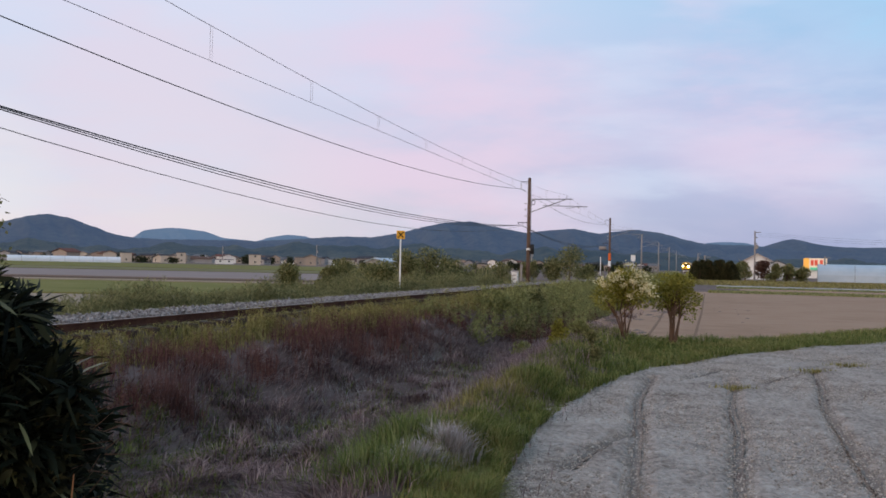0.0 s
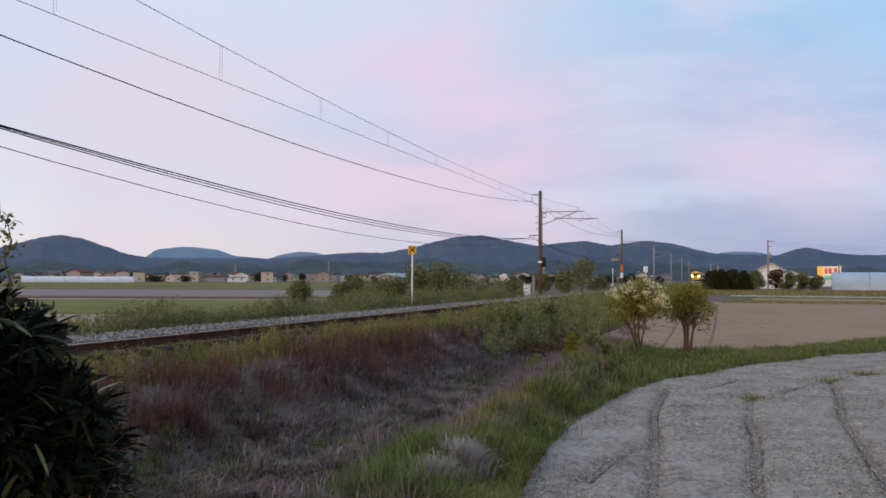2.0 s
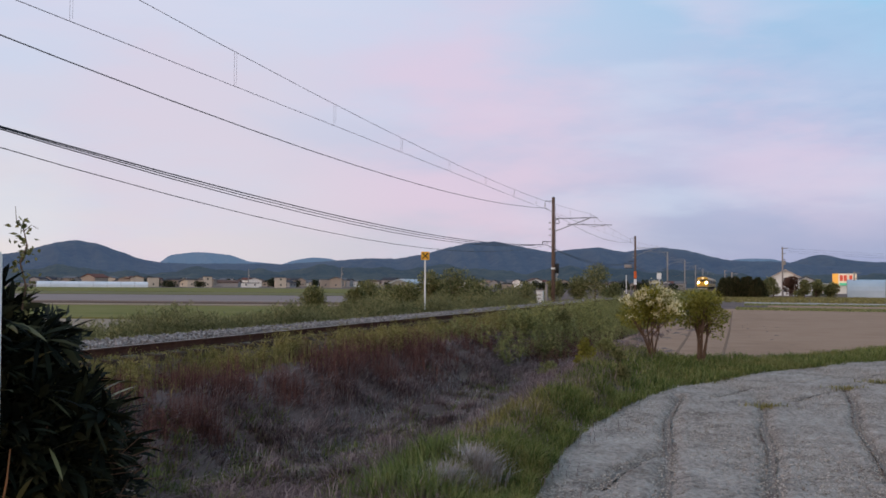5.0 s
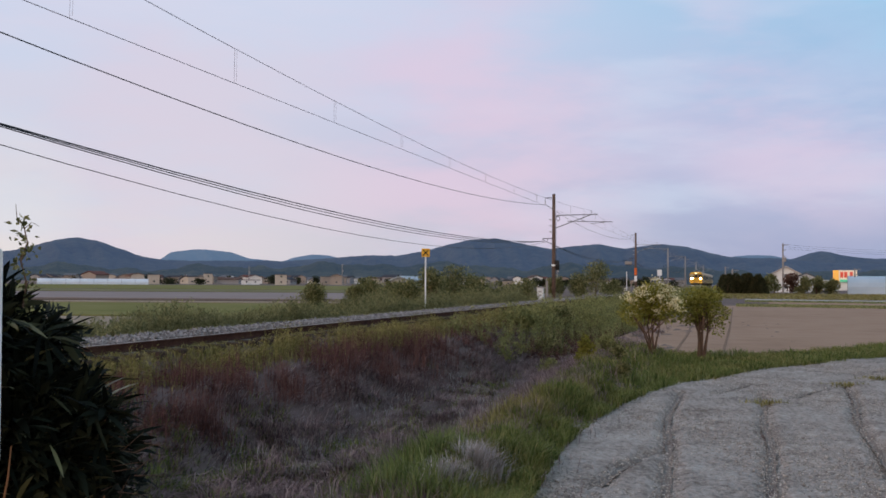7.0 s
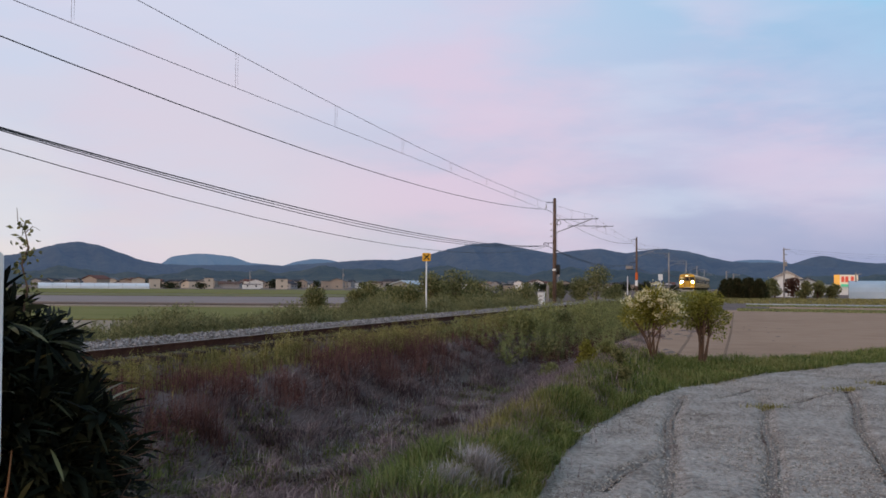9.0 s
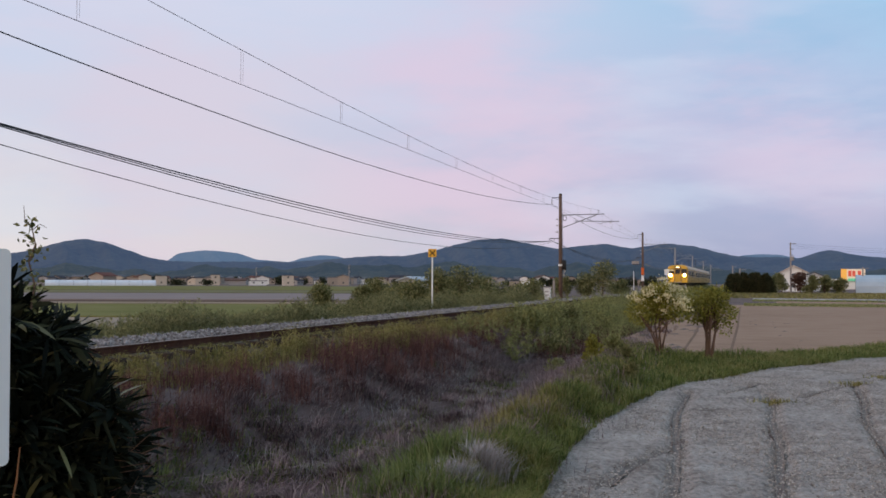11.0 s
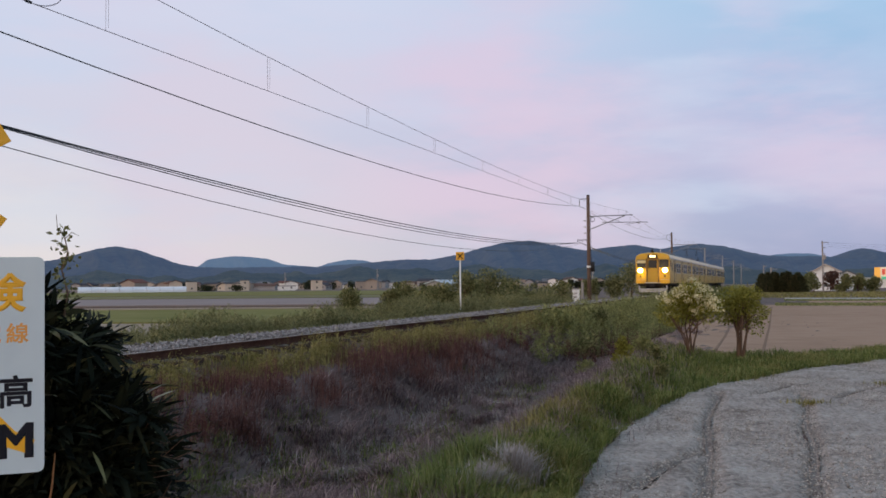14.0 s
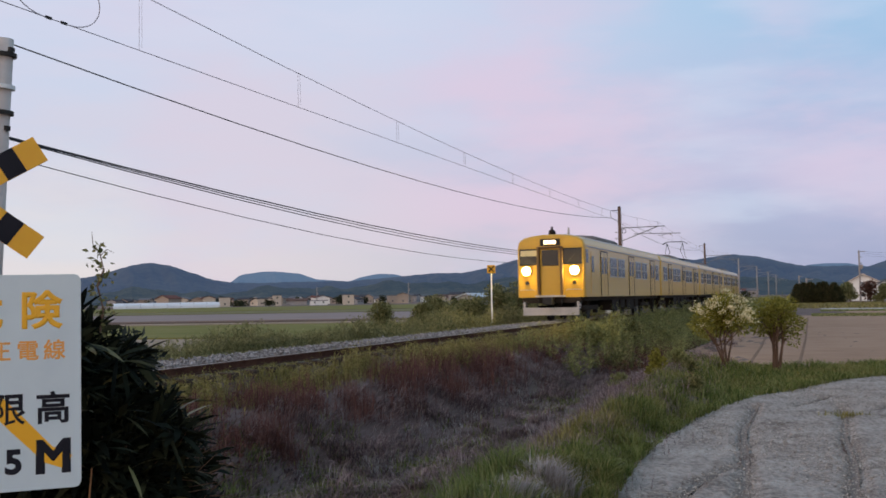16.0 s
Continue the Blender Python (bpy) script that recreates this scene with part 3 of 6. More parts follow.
def line_pole(s, mat, height=7.35, detail=True):
    root = thing("catenary_pole", "brown steel catenary pole with bracket arms beside the railway" if mat == "pole" else "grey concrete catenary pole with bracket arms", "catenary pole", "poles along the railway", at=TRACK @ pose(POLE_X, s, 0))
    part("mast", Shape().tube([(0, 0, -1.0), (0, 0, 3), (0, 0, height)], 0.155, 12, 0.115), MAT[mat], root, smooth=True)
    part("mast_cap", Shape().tube([(0, 0, height), (0, 0, height + 0.06)], 0.125, 12, 0.06), MAT["dark"], root)
    # bracket over the track: top tube, brace, steady arm
    z = 5.85
    part("bracket_tube", Shape().tube([(0.1, 0, z), (3.15, 0, z + 0.02)], 0.032, 8), MAT["steel"], root)
    part("brace_tube", Shape().tube([(0.1, 0, 4.92), (2.6, 0, z - 0.02)], 0.030, 8), MAT["steel"], root)
    part("register_tube", Shape().tube([(1.0, 0, 5.40), (4.2, 0, 5.33)], 0.026, 8), MAT["steel"], root)
    part("strut", Shape().tube([(1.1, 0, z), (2.3, 0, 5.38)], 0.018, 6), MAT["steel"], root)
    part("steady_arm", Shape().tube([(3.7, 0, 5.32), (3.3, 0, 5.28), (2.7, 0, 5.21)], 0.016, 6), MAT["steel"], root)
    insulator(root, (0.14, 0, z), (0.5, 0, z))
    insulator(root, (0.14, 0, 4.94), (0.46, 0, 5.06))
    part("messenger_support", Shape().tube([(2.7, 0, z), (2.7, 0, 6.17)], 0.016, 6), MAT["steel"], root)
    insulator(root, (3.55, 0, 5.35), (3.55, 0, 5.20), 0.05, 2)
    # feeder bracket at the top, on the field side, and the cable bracket lower down
    part("feeder_bracket", Shape().tube([(0, 0, 7.12), (-0.62, 0, 7.12), (-0.62, 0, 6.86)], 0.03, 6), MAT["dark"], root)
    insulator(root, (-0.62, 0, 6.86), (-0.62, 0, 6.66), 0.05, 3)
    part("cable_bracket", Shape().tube([(-0.80, 0, 4.18), (0, 0, 4.18)], 0.03, 6).tube([(-0.80, 0, 4.18), (-0.80, 0, 4.02)], 0.02, 6).tube([(-0.45, 0, 4.18), (-0.45, 0, 4.02)], 0.02, 6), MAT["dark"], root)
    for zz in (4.65, 5.1, 5.55):
        insulator(root, (-0.15, 0, zz), (-0.34, 0, zz), 0.06, 2)
    if detail:
        part("transformer_can", Shape().tube([(0.27, 0, 1.9), (0.27, 0, 2.6)], 0.15, 12), MAT["dark"], root, smooth=True)
        for zz in (2.1, 2.4):
            part("can_bracket", Shape().box(0.1, 0.3, -0.04, 0.04, zz, zz + 0.06), MAT["dark"], root)
        part("pole_band", Shape().tube([(0, 0, 2.18), (0, 0, 2.32)], 0.165, 12), MAT["white_paint"], root)
        coil = [(0.30 + 0.13 * math.cos(q), 0.02 * math.sin(3 * q), 5.62 + 0.16 * math.sin(q)) for q in np.linspace(0, 4 * math.pi, 26)]
        part("cable_coil", Shape().tube(coil, 0.022, 5), MAT["dark"], root, "coiled black cable at the bracket")
        part("earth_cable", Shape().tube([(0.16, 0, 6.0), (0.17, 0, 3.2), (0.2, 0, 2.6)], 0.012, 5), MAT["dark"], root)
    return root


line_pole(POLE_S[0], "pole")
for k, s in enumerate(POLE_S[1:]):
    far_pole = line_pole(s, "pole_grey" if k else "pole", detail=False)
    if k == 0:
        part("orange_band", Shape().tube([(0, 0, 2.0), (0, 0, 2.9)], 0.17, 12), material("band_orange", [(0.6, 0.12, 0.03), (0.7, 0.16, 0.05)], 4), far_pole, "orange warning band")
        part("switch_box", Shape().box(-1.35, -0.45, -0.2, 0.2, 3.35, 3.75, 0.03), MAT["pole_grey"], far_pole, "grey switch box on an arm")
        part("switch_arm", Shape().tube([(-1.3, 0, 3.30), (0, 0, 3.30)], 0.04, 6), MAT["dark"], far_pole)
        part("white_band", Shape().tube([(0, 0, 1.2), (0, 0, 1.9)], 0.17, 12), MAT["white_paint"], far_pole, "white warning band")


def sagging(p, q, sag, n=14):
    p, q = Vector(p), Vector(q)
    return [p.lerp(q, i / n) - Vector((0, 0, 4 * sag * (i / n) * (1 - i / n))) for i in range(n + 1)]


def overhead():
    spans = [12.0] + POLE_S
    wires = thing("overhead_line", "thin overhead contact line hung from droppers over the track", "overhead line", at=TRACK)
    part("contact_wire", Shape().tube([(CENTRE, -40, 5.2), (CENTRE, 12, 5.2), (CENTRE, 400, 5.2)], 0.0072, 5), MAT["copper"], wires)
    pts = []
    for a, b in zip([-42.0] + spans, spans):
        pts += sagging((CENTRE, a, 6.15), (CENTRE, b, 6.15), 0.62, 12)[: -1 if b != spans[-1] else None]
    part("messenger_wire", Shape().tube(pts, 0.0072, 5), MAT["copper"], wires)
    for s in np.arange(7.1, 226, 5.05):
        a = max([v for v in [-42.0] + spans if v <= s])
        t = (s - a) / 54.0
        top = 6.15 - 4 * 0.62 * t * (1 - t)
        part("dropper", Shape().tube([(CENTRE - 0.004, s, 5.2), (CENTRE - 0.004, s, top)], 0.004, 4).tube([(CENTRE + 0.05, s, 5.24), (CENTRE + 0.05, s, top)], 0.003, 4), MAT["copper"], wires)
    for dy, s in ((0.6, 10.5), (-0.6, 10.2)):
        arc = [(CENTRE, s + dy * (0.15 + 1.08 * math.sin(q)), 5.2 + 0.44 * (1 - math.cos(q))) for q in np.linspace(0, math.pi * 0.93, 15)]
        part("jumper_wire", Shape().tube([(CENTRE, s, 5.2)] + arc, 0.0075, 5), MAT["copper"], wires, "looped jumper wire")
        part("wire_clamp", Shape().box(CENTRE - 0.012, CENTRE + 0.012, s - 0.06, s + 0.06, 5.185, 5.225, 0.004), MAT["dark"], wires)
    feeder = thing("feeder_cable", "single dark feeder wire from pole to pole", "cable", at=TRACK)
    for k, (a, b) in enumerate(zip(spans, spans[1:])):
        za = 5.85 if k == 0 else 6.66
        part("span", Shape().tube(sagging((POLE_X - 0.62, a, za), (POLE_X - 0.62, b, 6.62), 0.79), 0.014, 5), MAT["wire"], feeder)
    bundle = thing("signal_cables", "bundle of black signal cables slung between the poles", "cable", at=TRACK)
    for k, (a, b) in enumerate(zip(spans, spans[1:])):
        za = 4.18 if k == 0 else 4.1
        for dx, sag, r in ((0.0, 0.73, 0.017), (0.05, 0.82, 0.013), (0.12, 0.92, 0.013)):
            part("cable", Shape().tube(sagging((POLE_X - 0.80 + dx, a, za - dx * 0.5), (POLE_X - 0.80 + dx, b, 3.98), sag), r, 5), MAT["wire"], bundle)
    low = thing("low_cable", "thin sagging cable under the signal cables", "cable", at=TRACK)
    part("span", Shape().tube(sagging((POLE_X - 0.4, 12, 3.72), (POLE_X - 0.45, 66, 3.95), 1.19), 0.010, 5), MAT["wire"], low)


overhead()


# ---- buildings on the plain ----
WALLS = [material("plaster_" + k, [c, tuple(min(1, 1.18 * v) for v in c)], 0.6, 0.9) for k, c in (("cream", (0.46, 0.40, 0.33)), ("white", (0.66, 0.65, 0.63)), ("grey", (0.27, 0.26, 0.26)), ("tan", (0.30, 0.25, 0.21)))]
ROOFS = [material("roof_" + k, [c, tuple(1.3 * v for v in c)], 0.8, 0.85) for k, c in (("brown", (0.10, 0.065, 0.055)), ("grey", (0.12, 0.12, 0.13)), ("red", (0.13, 0.06, 0.05)), ("dark", (0.05, 0.05, 0.06)))]
WINDOW = material("window_pane", [(0.05, 0.055, 0.06), (0.09, 0.095, 0.10)], 1, 0.15)
VINYL = material("greenhouse_film", [(0.50, 0.54, 0.58), (0.66, 0.69, 0.72)], 0.3, 0.4, 0.1, 2)
VINYL_BLUE = material("greenhouse_film_blue", [(0.30, 0.38, 0.46), (0.42, 0.50, 0.57)], 0.3, 0.4, 0.1, 2)


def house(x, y, yaw, w, d, h, roof, wall, tile, label, flat=False, floors=2):
    root = thing("house" if not flat else "block", label, "house" if not flat else "building", "houses of the village", at=pose(x, y, FIELD_Z - 0.05, 0, 0, yaw))
    part("wall", Shape().box(-w / 2, w / 2, -d / 2, d / 2, 0, h) if flat else Shape().loft([[(-w / 2, q, 0), (w / 2, q, 0), (w / 2, q, h), (0, q, h + roof), (-w / 2, q, h)] for q in (-d / 2, d / 2)]), wall, root)
    if flat:
        part("roof", Shape().box(-w / 2 - 0.2, w / 2 + 0.2, -d / 2 - 0.2, d / 2 + 0.2, h, h + 0.4), tile, root)
    else:
        e, t = 0.6, 0.25
        k = roof / (w / 2)
        part("roof", Shape().loft([[(-w / 2 - e, q, h - e * k + 0.05), (0, q, h + roof + 0.05), (w / 2 + e, q, h - e * k + 0.05), (w / 2 + e, q, h - e * k + 0.05 + t), (0, q, h + roof + t + 0.1), (-w / 2 - e, q, h - e * k + 0.05 + t)] for q in (-d / 2 - e, d / 2 + e)]), tile, root)
    n = max(1, int(w / 3.4))
    for f in range(floors):
        zz = 0.9 + f * 2.8
        if zz + 1.2 > h:
            break
        for i in range(n):
            cx = -w / 2 + (i + 0.5) * w / n
            part("window", Shape().box(cx - 0.42, cx + 0.42, -d / 2 - 0.06, -d / 2 + 0.05, zz + 0.1, zz + 1.0), WINDOW, root)
        for i in range(max(1, int(d / 3.5))):
            cy = -d / 2 + (i + 0.5) * d / max(1, int(d / 3.5))
            part("window", Shape().box(w / 2 - 0.05, w / 2 + 0.06, cy - 0.42, cy + 0.42, zz + 0.1, zz + 1.0), WINDOW, root)
    return root


def village():
    rng = random.Random(21)
    names = ["cream", "white", "grey", "tan"]
    tiles = ["brown", "grey", "red", "dark"]
    for r0, r1, step, az, end in ((520, 590, 2.3, -20.5, 6.5), (640, 820, 0.30, -23.5, 14.5)):
        while az < end:
            r = rng.uniform(r0, r1)
            w, k, q = rng.uniform(6, 10), rng.choice([0, 1, 2, 2, 2, 3, 3]), rng.choice([0, 1, 1, 1, 2, 3, 3, 3])
            x, y = polar(az, r)
            house(x, y, rng.choice([0, 90, 15, -20, 70]), w, rng.uniform(7, 11), rng.choice([2.6, 2.8, 4.2, 4.8]), rng.uniform(1.0, 1.7), WALLS[k], ROOFS[q], f"{names[k]} plastered village house with a {tiles[q]} tiled roof")
            az += step * rng.uniform(0.5, 1.5)
    for az, r, w, h, k in ((-17.3, 490, 5.2, 4.6, 0), (-14.9, 500, 8, 3.6, 0), (-14.2, 498, 4.2, 5.3, 0), (-11.7, 500, 9, 2.2, 1), (-9.9, 480, 5.4, 5.0, 0), (-7.2, 540, 6, 4.4, 3), (4.0, 520, 6, 2.6, 3), (12.0, 620, 7, 4, 1)):
        x, y = polar(az, r)
        house(x, y, -az + 4, w, 7, h, 0, WALLS[k], ROOFS[1], f"{names[k]} flat-roofed block at the village edge", flat=True)
    # a pale blue shed behind the bushes
    x, y = polar(-1.9, 300)
    house(x, y, -30, 7, 14, 2.6, 1.0, WALLS[2], material("shed_roof", [(0.30, 0.36, 0.42), (0.40, 0.46, 0.52)], 0.5, 0.5), "low shed with a pale blue metal roof")


village()


def tunnel_house(x, y, yaw, length, radius, height, bays, film, label):
    """A greenhouse of arched bays with hoops and end frames."""
    root = thing("greenhouse", label, "greenhouse", at=pose(x, y, FIELD_Z - 0.03, 0, 0, yaw))
    for b in range(bays):
        off = (b - (bays - 1) / 2) * 2 * radius
        arc = [(off + radius * math.cos(t), max(0.0, math.sin(t)) ** 0.7 * height) for t in np.linspace(0, math.pi, 13)]
        part("film", Shape().loft([[(px, q, pz) for px, pz in arc] for q in (-length / 2, length / 2)], close=True), film, root, smooth=False)
        for q in np.linspace(-length / 2, length / 2, max(4, int(length / 5))):
            part("hoop", Shape().tube([(px * 1.0, q, pz + 0.03) for px, pz in arc], 0.06, 4), MAT["steel"], root)
    return root


x, y = polar(-20.6, 440)
tunnel_house(x, y, 90 + 22, 46, 4, 2.5, 1, VINYL, "long low white plastic greenhouse on the plain")
x, y = polar(26.4, 240)
tunnel_house(x, y, 90 - 24, 24, 3.6, 4.1, 2, VINYL_BLUE, "pale blue arched greenhouse beyond the fields")

# the white gabled house with a lower wing, and the roadside shop
x, y = polar(20.25, 265)
house(x, y, -20, 6.6, 9, 4.9, 1.7, WALLS[1], material("roof_pale", [(0.42, 0.36, 0.32), (0.55, 0.48, 0.44)], 0.8, 0.8), "white gabled house with a pale roof among trees")
x, y = polar(21.35, 275)
house(x, y, -20, 4.5, 6, 4.0, 1.0, WALLS[1], ROOFS[1], "small white annexe with a grey roof")


def shop():
    x, y = polar(23.45, 360)
    root = thing("shop", "lit orange and white roadside shop building", "shop", at=pose(x, y, FIELD_Z - 0.05, 0, 0, -23))
    part("wall", Shape().box(-9, 9, 0, 8, 0, 3.6), WALLS[1], root)
    part("awning", Shape().box(-2, 9, -0.8, 0, 3.0, 3.9), glow("awning_green", (0.10, 0.5, 0.30), 0.35), root)
    board = part("board", Shape().box(-4.2, 3.6, -0.4, 0.4, 3.6, 7.2), glow("board_white", (0.8, 0.68, 0.52), 0.2), root, "glowing white sign board")
    part("board_flank", Shape().box(-4.3, -2.4, -0.5, -0.38, 2.4, 7.2), glow("board_orange", (0.9, 0.45, 0.08), 0.3), board)
    for a, b in ((-1.9, -0.9), (-0.6, 0.4), (1.2, 2.2)):
        part("board_bar", Shape().box(a, b, -0.5, -0.38, 4.6, 6.6), glow("board_red", (0.7, 0.09, 0.05), 0.2), board)


shop()


def utility_pole(az, r, h, label, wires=False):
    x, y = polar(az, r)
    root = thing("utility_pole", label, "utility pole", at=pose(x, y, FIELD_Z - 0.1, 0, 0, -az))
    part("mast", Shape().tube([(0, 0, 0), (0, 0, h)], 0.24, 10, 0.16), MAT["pole_grey"], root)
    for zz, w in ((h - 0.4, 1.3), (h - 1.6, 0.7), (h - 3.0, 0.6)):
        part("crossarm", Shape().box(-0.2, w, -0.07, 0.07, zz, zz + 0.16), MAT["steel"], root)
    part("transformer", Shape().tube([(0.4, 0, h - 4.2), (0.4, 0, h - 3.2)], 0.35, 10), MAT["pole_grey"], root)
    if wires:
        for k in range(3):
            part("wire", Shape().tube(sagging((0.4 + 0.4 * k, 0, h - 0.3 - 0.5 * k), (70, 30, h - 0.6 - 0.5 * k), 1.2), 0.013, 4), MAT["wire"], root)


utility_pole(20.1, 228, 11.6, "tall grey utility pole with crossarms beside the fields", True)
for az, r, h in ((23.9, 235, 6.0), (17.3, 215, 5.5), (16.9, 330, 8.0), (-6.2, 480, 11.0), (-11.8, 520, 10.0), (7.0, 420, 11.0)):
    utility_pole(az, r, h, "thin grey utility pole on the plain")


# ---- lineside things ----
def crossing_marker():
    root = thing("crossing_marker", "white post with a yellow board and black cross", "railway sign", at=TRACK @ pose(-12.45, 36.3, 0))
    part("post", Shape().tube([(0, 0, -0.6), (0, 0, 2.34)], 0.035, 8), MAT["white_paint"], root)
    board = part("board", Shape().box(-0.17, 0.17, -0.05, -0.035, 2.05, 2.39, 0.004), MAT["sign_yellow"], root, "square yellow board", at=pose(0, 0, 0, 0, 0, 19))
    c = Shape()
    for sx in (-1, 1):
        d = Vector((sx * 0.115, 0, 0.115))
        m = Vector((0, -0.054, 2.22))
        n = Vector((d.z, 0, -d.x)).normalized() * 0.022
        c.face_set([m - d - n, m - d + n, m + d + n, m + d - n] + [q + Vector((0, 0.006, 0)) for q in (m - d - n, m - d + n, m + d + n, m + d - n)], [(0, 1, 2, 3), (4, 7, 6, 5), (0, 4, 5, 1), (1, 5, 6, 2), (2, 6, 7, 3), (3, 7, 4, 0)])
    part("cross", c, MAT["sign_black"], board, "black diagonal cross")


crossing_marker()


def lineside():
    cab = thing("relay_cabinet", "pale lineside relay cabinet with a pitched lid", "cabinet", at=TRACK @ pose(-14.38, 68.5, -0.36))
    part("plinth", Shape().box(-0.27, 0.27, -0.23, 0.23, -0.6, 0.0, 0.02), MAT["concrete"], cab, "concrete plinth")
    part("body", Shape().box(-0.24, 0.24, -0.2, 0.2, 0.0, 0.95, 0.015), MAT["white_paint"], cab)
    part("lid", Shape().box(-0.29, 0.29, -0.25, 0.25, 0.95, 1.02, 0.012), MAT["grey_paint"], cab)
    for zz in (0.35, 0.62):
        part("label_bar", Shape().box(-0.12, 0.12, -0.206, -0.2, zz, zz + 0.12), MAT["grey_paint"], cab)
    stub = thing("short_post", "short grey concrete post by the cabinet", "post", at=TRACK @ pose(-13.7, 67.5, -0.6))
    part("shaft", Shape().box(-0.08, 0.08, -0.08, 0.08, 0, 1.75, 0.01), MAT["pole_grey"], stub)
    for az, r, h, w in ((13.12, 128, 3.7, 0.6), (11.18, 126, 3.4, 0.0)):
        x, y = polar(az, r)
        root = thing("lineside_sign" if w else "marker_post", "white board on a thin post by the line" if w else "slim white marker post by the line", "railway sign" if w else "post", at=pose(x, y, -0.9, 0, 0, -az))
        part("post", Shape().tube([(0, 0, 0), (0, 0, h)], 0.05, 8), MAT["white_paint"], root)
        if w:
            part("board", Shape().box(-w / 2, w / 2, -0.07, -0.05, h - 0.8, h, 0.01), MAT["white_paint"], root)


lineside()


# ---- plants ----
def plant_mat(name, colors, rough=0.85, trans=0.42, island=0.75):
    return material(name, colors, 1.2, rough, island=island, translucent=trans)


GREEN = plant_mat("grass_green", [(0.060, 0.078, 0.024), (0.125, 0.155, 0.042), (0.215, 0.236, 0.068), (0.325, 0.31, 0.135)])
OLIVE = plant_mat("grass_olive", [(0.125, 0.113, 0.040), (0.265, 0.228, 0.078), (0.42, 0.345, 0.145)])
STRAW = plant_mat("dead_straw", [(0.070, 0.047, 0.048), (0.165, 0.112, 0.111), (0.30, 0.21, 0.20), (0.50, 0.38, 0.35)])
RUSSET = plant_mat("dry_russet_stems", [(0.078, 0.036, 0.034), (0.155, 0.075, 0.064), (0.27, 0.14, 0.113)])
PALE = plant_mat("pale_dead_grass", [(0.27, 0.225, 0.205), (0.40, 0.355, 0.335), (0.56, 0.51, 0.49)])
FRESH = plant_mat("fresh_long_grass", [(0.080, 0.109, 0.033), (0.160, 0.195, 0.062), (0.288, 0.296, 0.123)])
WEED = plant_mat("weed_leaf", [(0.125, 0.138, 0.056), (0.25, 0.25, 0.097), (0.42, 0.385, 0.165)])
SHRUB = plant_mat("shrub_leaf", [(0.066, 0.073, 0.031), (0.170, 0.168, 0.070), (0.38, 0.345, 0.155)])
# near-black holds the bush's shade in the colour; LITLEAF is its lit copy
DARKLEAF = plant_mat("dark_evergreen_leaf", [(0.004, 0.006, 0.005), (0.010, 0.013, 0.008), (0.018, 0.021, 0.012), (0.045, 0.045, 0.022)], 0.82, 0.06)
OLIVELEAF = plant_mat("olive_tree_leaf", [(0.115, 0.115, 0.022), (0.245, 0.222, 0.042), (0.38, 0.33, 0.080)])
FLOWER = plant_mat("cream_blossom", [(0.64, 0.55, 0.29), (0.77, 0.68, 0.42), (0.84, 0.77, 0.55)], 0.8, 0.2)
CONIFER = plant_mat("conifer_needle", [(0.030, 0.034, 0.017), (0.065, 0.066, 0.030), (0.12, 0.10, 0.048)])
REDLEAF = plant_mat("reddish_leaf", [(0.055, 0.028, 0.022), (0.12, 0.062, 0.046), (0.21, 0.12, 0.09)])
VILLAGELEAF = plant_mat("village_leaf", [(0.018, 0.024, 0.016), (0.040, 0.048, 0.026), (0.08, 0.08, 0.04)])
FARWEED = plant_mat("dull_weed_leaf", [(0.100, 0.106, 0.050), (0.20, 0.198, 0.090), (0.35, 0.315, 0.155)])
GREYLEAF = plant_mat("grey_green_leaf", [(0.012, 0.016, 0.014), (0.035, 0.042, 0.036), (0.085, 0.09, 0.075)])
# lit blades of the dark bush: caught light painted as a paler olive
LITLEAF = plant_mat("lit_olive_blade", [(0.050, 0.050, 0.018), (0.115, 0.108, 0.036), (0.22, 0.19, 0.07)], 0.5, 0.1)
MAUVE = plant_mat("greyed_straw", [(0.105, 0.077, 0.076), (0.210, 0.160, 0.156), (0.36, 0.288, 0.27)])
G = np.random.default_rng(11)


def surface(x, y):
    o, s = to_track(x, y)
    return ground_z(o, s)


def blade_mesh(name, x, y, z, h, w, lean, mat, heading=None, rng=G):
    """Bent grass blades: three triangles each."""
    n = len(x)
    a = rng.uniform(0, 2 * np.pi, n) if heading is None else heading
    d = np.stack([np.cos(a), np.sin(a), np.zeros(n)], -1)
    q = np.stack([-np.sin(a), np.cos(a), np.zeros(n)], -1) * (w / 2)[:, None]
    base = np.stack([x, y, z - 0.02], -1)
    up = np.array([0, 0, 1.0])
    mid = base + up * (h * 0.6)[:, None] + d * (lean * h * 0.25)[:, None]
    tip = base + up * (h * (1 - 0.25 * np.minimum(1, lean)))[:, None] + d * (lean * h * 0.8)[:, None]
    V = np.stack([base - q, base + q, mid - q * 0.7, mid + q * 0.7, tip], 1).reshape(-1, 3)
    k = np.arange(n)[:, None] * 5
    F = np.concatenate([k + [0, 1, 3], k + [0, 3, 2], k + [2, 3, 4]], 1).reshape(-1, 3)
    return big_mesh(name, V, F, mat)


def grass(name, label, x, y, h, w, lean, mat, z=None, category="grass"):
    x, y = np.asarray(x), np.asarray(y)
    z = surface(x, y) if z is None else z
    ob = new(name, blade_mesh(name, x, y, z, h, w, lean, mat))
    return tagged(ob, label, category, kind="stuff")


